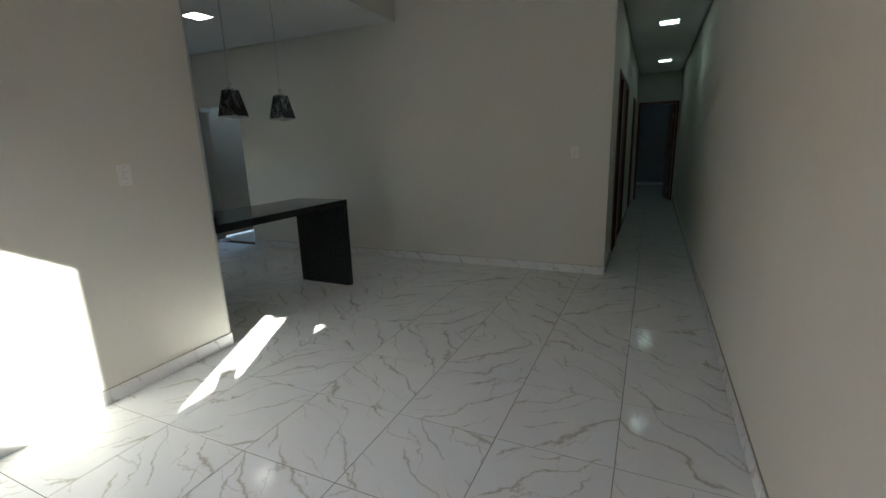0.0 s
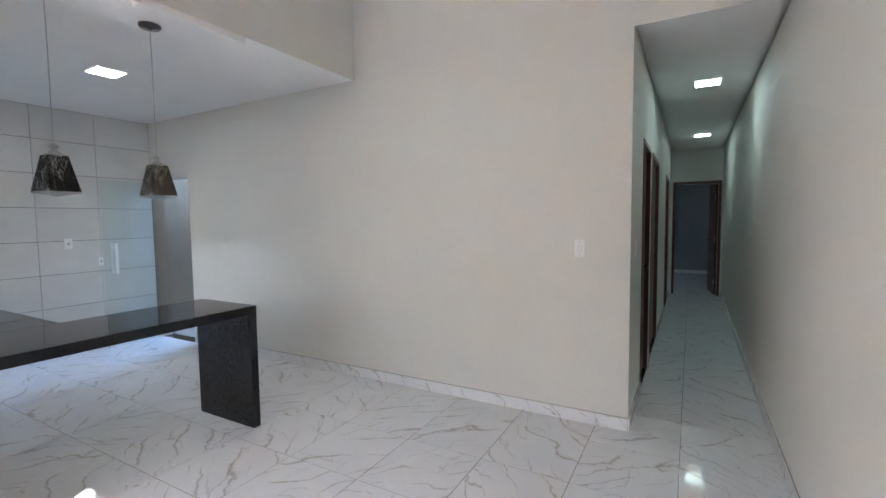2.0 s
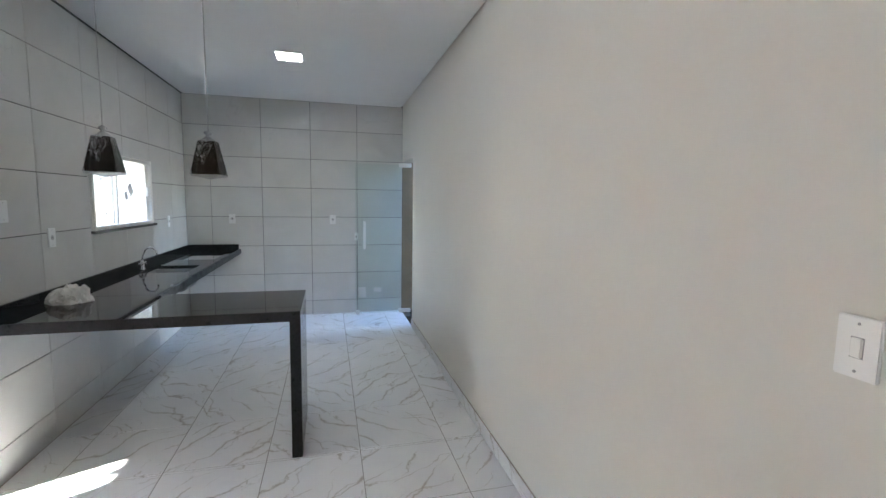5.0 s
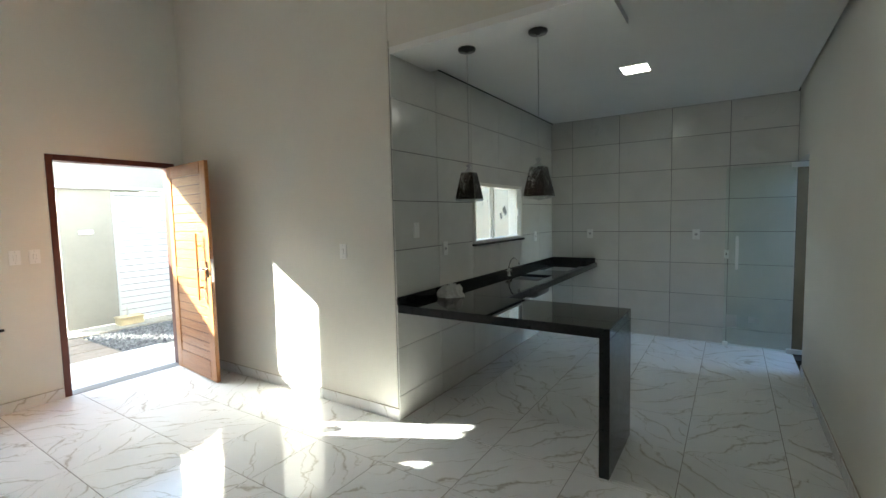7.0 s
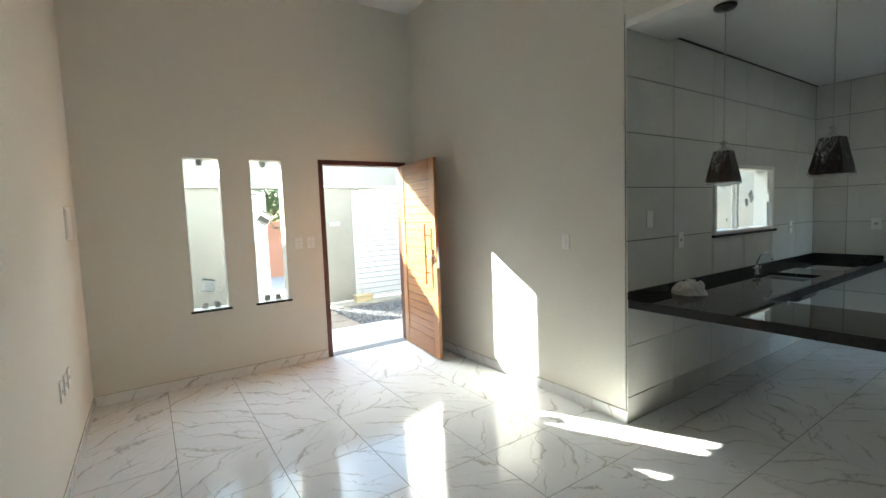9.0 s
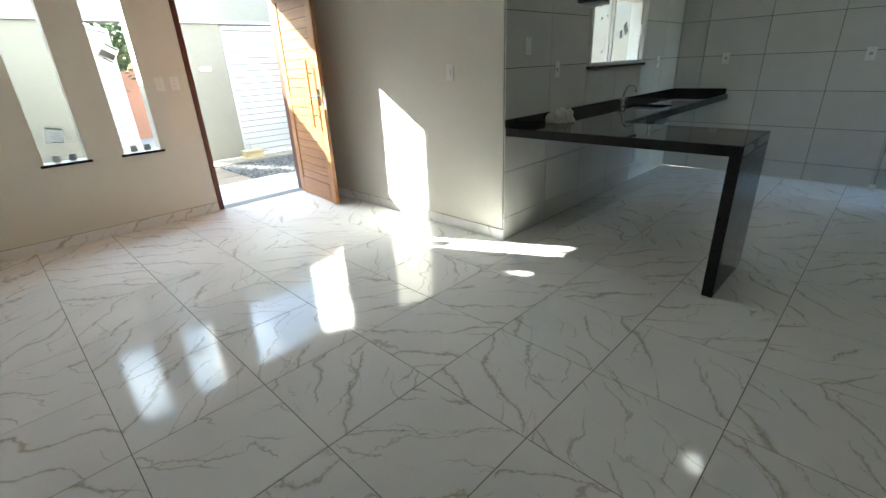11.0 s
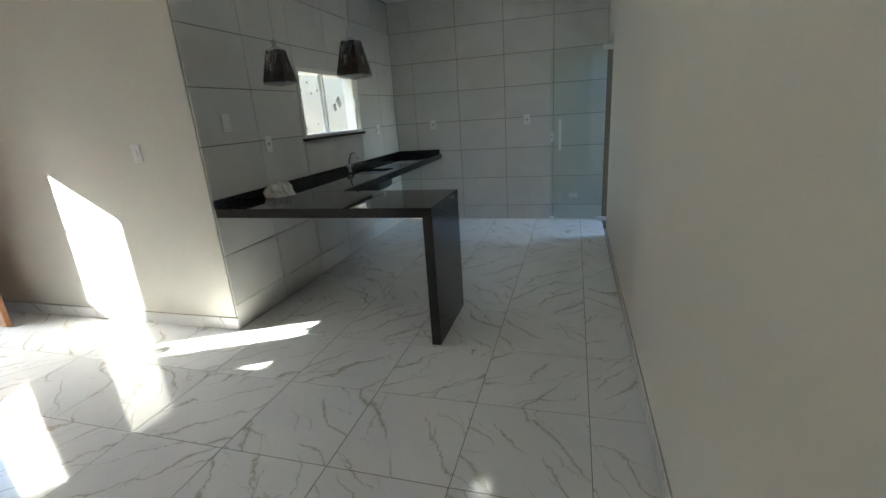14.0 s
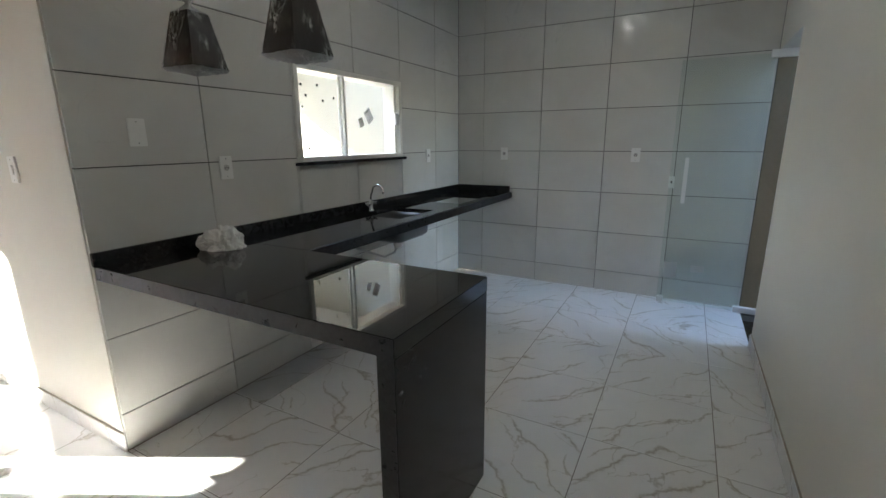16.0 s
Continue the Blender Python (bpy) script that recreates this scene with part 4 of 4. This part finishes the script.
# ---- kitchen window ----
def kitchen_window():
    w = tagged(new("window_3"), "white aluminium sliding kitchen window with a dark stone sill", kind="structure")
    a, b, z0, z1 = KWIN
    ya, yb = Y_KIT - T - 0.002, Y_KIT + 0.012
    f = 0.035
    block("window_frame", (a + 0.0005, a + f, ya, yb, z0 + 0.0005, z1 - 0.0005), ALU, w, soft=0.002)
    block("window_frame", (b - f, b - 0.0005, ya, yb, z0 + 0.0005, z1 - 0.0005), ALU, w, soft=0.002)
    block("window_frame", (a + f + 0.0005, b - f - 0.0005, ya, yb, z1 - f, z1 - 0.0005), ALU, w, soft=0.002)
    block("window_frame", (a + f + 0.0005, b - f - 0.0005, ya, yb, z0 + 0.0005, z0 + f * 0.8), ALU, w, soft=0.002)
    mid = (a + b) / 2 + 0.10
    for lo, hi, y in ((a + f, mid, Y_KIT - 0.035), (mid - 0.02, b - f, Y_KIT - 0.065)):
        s = thing("sash", "", "")
        s.parent = w
        block("sash_bar", (lo + 0.001, lo + 0.022, y - 0.01, y + 0.01, z0 + f * 0.8 + 0.001, z1 - f - 0.001), ALU, s)
        block("sash_bar", (hi - 0.022, hi - 0.001, y - 0.01, y + 0.01, z0 + f * 0.8 + 0.001, z1 - f - 0.001), ALU, s)
        block("pane", (lo + 0.022, hi - 0.022, y - 0.003, y + 0.003, z0 + f * 0.8 + 0.001, z1 - f - 0.001), PANE, s, "clear glass pane").visible_shadow = False
    block("latch", (a + 0.04, a + 0.075, Y_KIT - 0.022, Y_KIT + 0.004, 1.53, 1.63), WHITE_PLASTIC, w, "white plastic latch", soft=0.006)
    block("window_sill", (a - 0.03, b + 0.03, Y_KIT + 0.0008, Y_KIT + 0.03, z0 - 0.022, z0 - 0.0005), GRANITE, w, "dark stone sill", soft=0.002)
    y = Y_KIT - 0.0305
    for x, z, s, t in ((-5.203, 1.592, 0.05, 35), (-5.11, 1.54, 0.033, 20)):
        st = thing("window_sticker", "small grey paper label on the kitchen window's glass", "sticker", (x, y, z))
        st.rotation_euler = (0, radians(t), 0)
        block("paper", (-s * 0.8, s * 0.8, 0, 0.0008, -s, s), PAPER, st)
        block("print_bar", (-s * 0.65, s * 0.65, 0.0009, 0.0014, s * 0.62, s * 0.86), PRINT, st, "dark printed bar")
        for k in range(5):
            block("print_line", (-s * 0.62, s * (0.55 - 0.2 * (k % 2)), 0.0009, 0.0014, s * (0.38 - 0.26 * k), s * (0.48 - 0.26 * k)), BRACKET, st, "grey printed line")
    rnd = random.Random(2)
    y = Y_KIT - 0.0605
    for x, z in ((-4.555, 1.758), (-4.592, 1.694), (-4.555, 1.622), (-4.70, 1.765), (-4.746, 1.67), (-4.855, 1.695), (-4.59, 1.36), (-4.80, 1.39)):
        d = thing("window_dot", "small dark square mark on the kitchen window's glass", "sticker", (x, y, z))
        d.rotation_euler = (0, radians(rnd.uniform(0, 90)), 0)
        block("mark", (-0.008, 0.008, 0, 0.001, -0.008, 0.008), SLOT, d)


kitchen_window()


# ---- glass yard door ----
def glass_door():
    d = thing("glass_door", "open frameless clear glass yard door close to the tiled wall", "door", (-6.565, -0.03, 0.0))
    block("glass_pane", (-0.005, 0.005, -0.605, 0.0, 0.012, 2.005), GLASS, d, "clear greenish glass pane", soft=0.001, seg=1)
    for s in (-1, 1):
        xx = s * 0.05
        block("pull_handle", (xx - 0.012, xx + 0.012, -0.505, -0.475, 0.885, 1.255), WHITE_PLASTIC, d, "white bar handle", soft=0.006)
        for z in (0.94, 1.20):
            part("handle_post", tube([(s * 0.005, -0.49, z), (xx, -0.49, z)], 0.008), WHITE_PLASTIC, d, smooth=True)
    block("floor_clamp", (-0.022, 0.022, -0.605, -0.555, 0.0005, 0.055), WHITE_PLASTIC, d, "white bottom corner clamp", soft=0.004)
    block("clamp", (-0.022, 0.022, -0.03, 0.135, 0.004, 0.05), WHITE_PLASTIC, d, "white bottom pivot clamp", soft=0.003)
    block("clamp", (-0.022, 0.022, -0.03, 0.135, 1.975, 2.03), WHITE_PLASTIC, d, "white top pivot clamp", soft=0.003)
    block("label", (0.0052, 0.0058, -0.37, -0.27, 0.30, 0.36), PAPER, d, "small pale paper label")
    block("label", (0.0052, 0.0058, -0.575, -0.475, 0.23, 0.37), PAPER, d, "small pale paper label")
    k = thing("lock_keeper", "small white lock plate on the tiled wall", "lock", (X_BACK, -0.62, 1.045), -90)
    block("plate", (-0.022, 0.022, 0.0005, 0.02, -0.05, 0.05), WHITE_PLASTIC, k, soft=0.003)
    block("slot", (-0.006, 0.006, 0.0202, 0.021, -0.01, 0.012), SLOT, k)


glass_door()
slab("sill_yard", (X_BACK + 0.001, YARD[0] - 0.001, Y_MID, Y_MID + T, -0.1, -0.004), GRANITE, "black granite sill of the yard doorway")
jm = block("jamb_plaster", (X_BACK - 0.0, X_BACK + 0.004, Y_MID + 0.002, Y_MID + T - 0.002, 0.0, 2.04), PLASTER, None, "bare grey plaster jamb")
tagged(jm, kind="structure")
slab("yard_paving", (-6.99, -3.0, T, 9.0, -0.14, -0.03), CONCRETE, "concrete yard paving")
# Unseen wall, set close to narrow the sky light through the yard doorway.
wall("wall_house_side", "y", YARD[0] + 0.001, T, (T, 9.0), 2.9, [], WALL_OUT_DIM, "cream unseen house wall set to narrow the yard light")


# ---- corridor doors ----
def corridor_door(name, a, b):
    f = tagged(new(name), "dark reddish wooden door frame in the corridor", kind="structure")
    x0, x1 = X_COR - T + 0.001, X_COR + 0.006
    block("jamb", (x0, x1, a + 0.001, a + 0.045, 0.001, 2.149), FRAME_WOOD, f, soft=0.003)
    block("jamb", (x0, x1, b - 0.045, b - 0.001, 0.001, 2.149), FRAME_WOOD, f, soft=0.003)
    block("head", (x0, x1, a + 0.046, b - 0.046, 2.105, 2.149), FRAME_WOOD, f, soft=0.003)
    d = thing("corridor_door", "closed dark reddish wooden room door in its frame", "door", (X_COR - 0.05, (a + b) / 2, 0.0), 0, "room doors along the corridor")
    w = (b - a) / 2 - 0.048
    block("leaf", (-0.018, 0.018, -w, w, 0.008, 2.102), DARK_DOOR, d, soft=0.002)
    for s in (-1, 1):
        block("raised_panel", (0.0182, 0.024, -w + 0.1, w - 0.1, 0.2 if s < 0 else 1.15, 1.0 if s < 0 else 1.98), DARK_DOOR, d, soft=0.003)
    part("lever_handle", tube([(0.018, w - 0.06, 1.02), (0.055, w - 0.06, 1.02), (0.06, w - 0.08, 1.02), (0.06, w - 0.17, 1.02)], 0.008), CHROME, d, "chrome lever handle", True)
    slab("sill_corridor", (X_COR - T, X_COR - 0.001, a + 0.046, b - 0.046, -0.1, 0.0), GRANITE, "black granite door sill")


for i, (a, b) in enumerate(COR_DOORS):
    corridor_door("door_%d" % (i + 2), a, b)


def bedroom_door():
    f = tagged(new("door_5"), "dark wooden door frame at the corridor's end", kind="structure")
    y0, y1 = Y_END - 0.006, Y_END + T - 0.001
    block("jamb", (-0.819, -0.775, y0, y1, 0.001, 2.149), FRAME_WOOD, f, soft=0.003)
    block("jamb", (-0.065, -0.021, y0, y1, 0.001, 2.149), FRAME_WOOD, f, soft=0.003)
    block("head", (-0.774, -0.066, y0, y1, 2.105, 2.149), FRAME_WOOD, f, soft=0.003)
    d = thing("bedroom_door", "open dark wooden bedroom door beside the side wall", "door", (-0.088, Y_END + T - 0.01, 0.0), 97)
    block("leaf", (0.0, 0.70, -0.018, 0.018, 0.008, 2.10), DARK_DOOR, d, soft=0.002)
    for z in (0.25, 1.05, 1.85):
        block("hinge", (-0.012, 0.02, 0.0185, 0.026, z - 0.05, z + 0.05), STEEL, d, "bright steel hinge", soft=0.002)
    part("lever_handle", tube([(0.64, 0.018, 1.02), (0.64, 0.06, 1.02), (0.62, 0.065, 1.02), (0.52, 0.065, 1.02)], 0.009), BLACK, d, "black lever handle", True)


bedroom_door()
skirting("baseboard_bedroom", "x", 10.05, -1, -3.2, -0.02, -0.535)


# ---- front yard ----
slab("porch", (X_STUB - 0.15, 0.0, -6.72, Y_IN - T - 0.001, -0.08, -0.0095), CONCRETE, "concrete porch bed")
slab("garage_floor", (-7.0, X_STUB - 0.152, -6.72, Y_KIT - T, -0.08, -0.012), CONCRETE, "concrete garage floor")
slab("gravel_bed", (-7.0, 0.0, -8.15, -6.722, -0.08, -0.045), SOIL, "dark soil bed under gravel")
slab("kerb_strip", (-7.0, 0.0, FRONT_Y, -8.152, -0.08, -0.008), CONCRETE, "weathered concrete strip along the front wall")


# Grey that stands in for the shade between gate slats.
SLAT_SHADE = paint("slat_shade_grey", (0.16, 0.16, 0.165), 0.5)


def louvre_gate(name, x0, x1, label, at=(0, 0, 0), turn=0, h=2.05):
    g = thing(name, label, "gate", at, turn)
    block("frame_post", (x0, x0 + 0.04, -0.02, 0.02, 0.02, h), LOUVRE, g, soft=0.003)
    block("frame_post", (x1 - 0.04, x1, -0.02, 0.02, 0.02, h), LOUVRE, g, soft=0.003)
    block("frame_rail", (x0 + 0.041, x1 - 0.041, -0.02, 0.02, h - 0.05, h), LOUVRE, g, soft=0.003)
    block("frame_rail", (x0 + 0.041, x1 - 0.041, -0.02, 0.02, 0.02, 0.07), LOUVRE, g, soft=0.003)
    n = 19
    step = (h - 0.14) / n
    bm = bmesh.new()
    v = box(bm, -(x1 - x0) / 2 + 0.0415, (x1 - x0) / 2 - 0.0415, -0.003, 0.012, -step / 2 + 0.006, step / 2 - 0.006)
    for k in (4, 5, 6, 7):
        v[k].co.y -= 0.004
    me = mesh_of("slat", bm, LOUVRE)
    # Sheet added only to draw dark shadow lines in the gaps.
    block("slat_shade_sheet", (x0 + 0.041, x1 - 0.041, -0.014, -0.0095, 0.071, h - 0.051), SLAT_SHADE, g, "added grey sheet that darkens the gaps between the slats")
    for i in range(n):
        o = new("slat", me)
        o.parent = g
        o.location = ((x0 + x1) / 2, 0, 0.08 + (i + 0.5) * step)
    return g


louvre_gate("garage_gate", -6.88, -5.29, "closed white slatted metal garage gate leaf in the front wall", (0, FRONT_Y - 0.05, -0.008), 0)
louvre_gate("garage_gate", -5.28, -3.67, "closed white slatted metal garage gate leaf beside the front wall's pillar", (0, FRONT_Y - 0.05, -0.008), 0)
louvre_gate("pedestrian_gate", -0.82, 0.0, "open white slatted metal pedestrian gate hinged to the front wall", (-1.90, FRONT_Y - 0.10, -0.008), 60)

rail = block("rail", (-6.98, -0.02, FRONT_Y + 0.0005, FRONT_Y + 0.045, 2.075, 2.115), LOUVRE, None, "long white metal track fixed along the front wall", soft=0.003)
tagged(rail, category="gate track")
stop = block("rail_bracket", (-3.56, -3.53, FRONT_Y + 0.0005, FRONT_Y + 0.03, 2.117, 2.20), LOUVRE, None, "small white bracket above the gate track", soft=0.003)
tagged(stop, category="bracket")
intercom = thing("house_plate", "white plastic plate on the cream front wall", "wall plate", (-3.31, FRONT_Y, 1.43))
block("cover", (-0.09, 0.09, 0.0005, 0.02, -0.03, 0.03), WHITE_PLASTIC, intercom, soft=0.004)
box_thing = thing("stone_block", "yellow sandstone meter box standing by the front wall", "stone block", (-3.72, -8.42, -0.008))
block("block", (-0.16, 0.16, -0.10, 0.10, 0, 0.10), YELLOW_STONE, box_thing, soft=0.008)
block("lid", (-0.17, 0.17, -0.11, 0.11, 0.101, 0.125), YELLOW_STONE, box_thing, soft=0.006)
part("pipe_stub", tube([(0.02, 0, 0.12), (0.02, 0, 0.24), (0.03, 0.02, 0.27)], 0.010), STEEL, box_thing, smooth=True)

paving = tagged(new("pavement"), "brown stone paving slabs in the front yard", kind="structure")
for i in range(3):
    for j in range(2):
        block("paver", (-2.98 + j * 0.62, -2.38 + j * 0.62, -8.1 + i * 0.455, -7.665 + i * 0.455, -0.05, -0.014), PAVER, paving, soft=0.006)


def gravel():
    rnd = np.random.default_rng(4)
    n = 9000
    base = np.array([(1, 0, 0), (0, 1, 0), (-1, 0, 0), (0, -1, 0), (0, 0, 0.8), (0, 0, -0.8)], float)
    faces = [(0, 1, 4), (1, 2, 4), (2, 3, 4), (3, 0, 4), (1, 0, 5), (2, 1, 5), (3, 2, 5), (0, 3, 5)]
    x = rnd.uniform(-6.9, -3.03, n)
    y = rnd.uniform(-8.12, -6.75, n)
    vs = []
    fs = []
    for i in range(n):
        r = rnd.uniform(0.012, 0.026)
        g = rnd.uniform(0, 6.28)
        c, s = math.cos(g), math.sin(g)
        q = base * r * rnd.uniform(0.7, 1.25, (6, 3))
        vs += [(x[i] + p[0] * c - p[1] * s, y[i] + p[0] * s + p[1] * c, -0.036 + p[2] + rnd.uniform(0, 0.012) * 0 + 0.006) for p in q]
        fs += [tuple(k + 6 * i for k in f) for f in faces]
    me = bpy.data.meshes.new("gravel")
    me.from_pydata(vs, [], fs)
    me.materials.append(GRAVEL)
    tagged(new("gravel", me), "loose grey gravel in the front yard", "gravel", kind="stuff")


gravel()


# ---- across the street ----
def street_wall():
    f = wall("street_wall", "x", -14.0, -0.12, (-14.0, 3.0), 1.5, [], BRICK, "red clay brick wall across the street", base=-0.08)
    w, h = 0.24, 0.10
    bm = bmesh.new()
    box(bm, -w / 2 + 0.006, w / 2 - 0.006, 0, 0.008, -h / 2 + 0.006, h / 2 - 0.006)
    me = mesh_of("brick", bm, BRICK)
    for j in range(15):
        for i in range(16):
            o = new("brick", me)
            o.parent = f
            o.location = (-5.6 + i * w + (j % 2) * w / 2, -13.9995, -0.03 + j * h)


def bush(x, y, size, seed):
    rnd = random.Random(seed)
    t = thing("street_tree", "leafy green tree behind the brick wall", "tree", (x, y, -0.08))
    part("trunk", tube([(0, 0, 0), (0.04, 0.02, 0.9), (-0.05, 0.05, 1.7), (0.02, 0.0, 2.3)], 0.09, 10), BARK, t, smooth=True)
    for k in range(4):
        g = k * 1.6 + rnd.random()
        part("limb", tube([(0, 0, 1.2 + 0.2 * k), (0.4 * math.cos(g), 0.4 * math.sin(g), 1.9 + 0.2 * k), (0.9 * math.cos(g), 0.9 * math.sin(g), 2.5 + 0.2 * k)], 0.035, 8), BARK, t, smooth=True)
    vs, fs = [], []
    clumps = [(rnd.uniform(-1, 1) * size, rnd.uniform(-0.7, 0.7) * size, rnd.uniform(0.9, 3.6), rnd.uniform(0.35, 0.65)) for _ in range(58)]
    for cx, cy, cz, cr in clumps:
        for _ in range(190):
            d = Vector((rnd.gauss(0, 1), rnd.gauss(0, 1), rnd.gauss(0, 1))).normalized() * cr * rnd.uniform(0.6, 1.05)
            c = Vector((cx, cy, cz)) + d
            u = Vector((rnd.gauss(0, 1), rnd.gauss(0, 1), rnd.gauss(0, 0.6))).normalized()
            w = u.orthogonal().normalized()
            l = rnd.uniform(0.05, 0.10)
            k = len(vs)
            vs += [tuple(c - u * l), tuple(c + w * l * 0.4), tuple(c + u * l), tuple(c - w * l * 0.4)]
            fs.append((k, k + 1, k + 2, k + 3))
    me = bpy.data.meshes.new("crown")
    me.from_pydata(vs, [], fs)
    me.materials.append(LEAF)
    o = new("crown", me)
    o.parent = t


street_wall()
bush(-3.6, -15.4, 1.7, 1)
bush(-6.0, -15.8, 1.5, 2)

# ---- laid tiles ----
for r in ROOMS:
    floor_tiles(floor, *r)
porch_tiles = tagged(new("porch_tiling"), "white veined porcelain porch tiles", kind="structure")
floor_tiles(porch_tiles, X_STUB - 0.15, 0.0, -6.72, Y_IN - T - 0.001, -0.001)
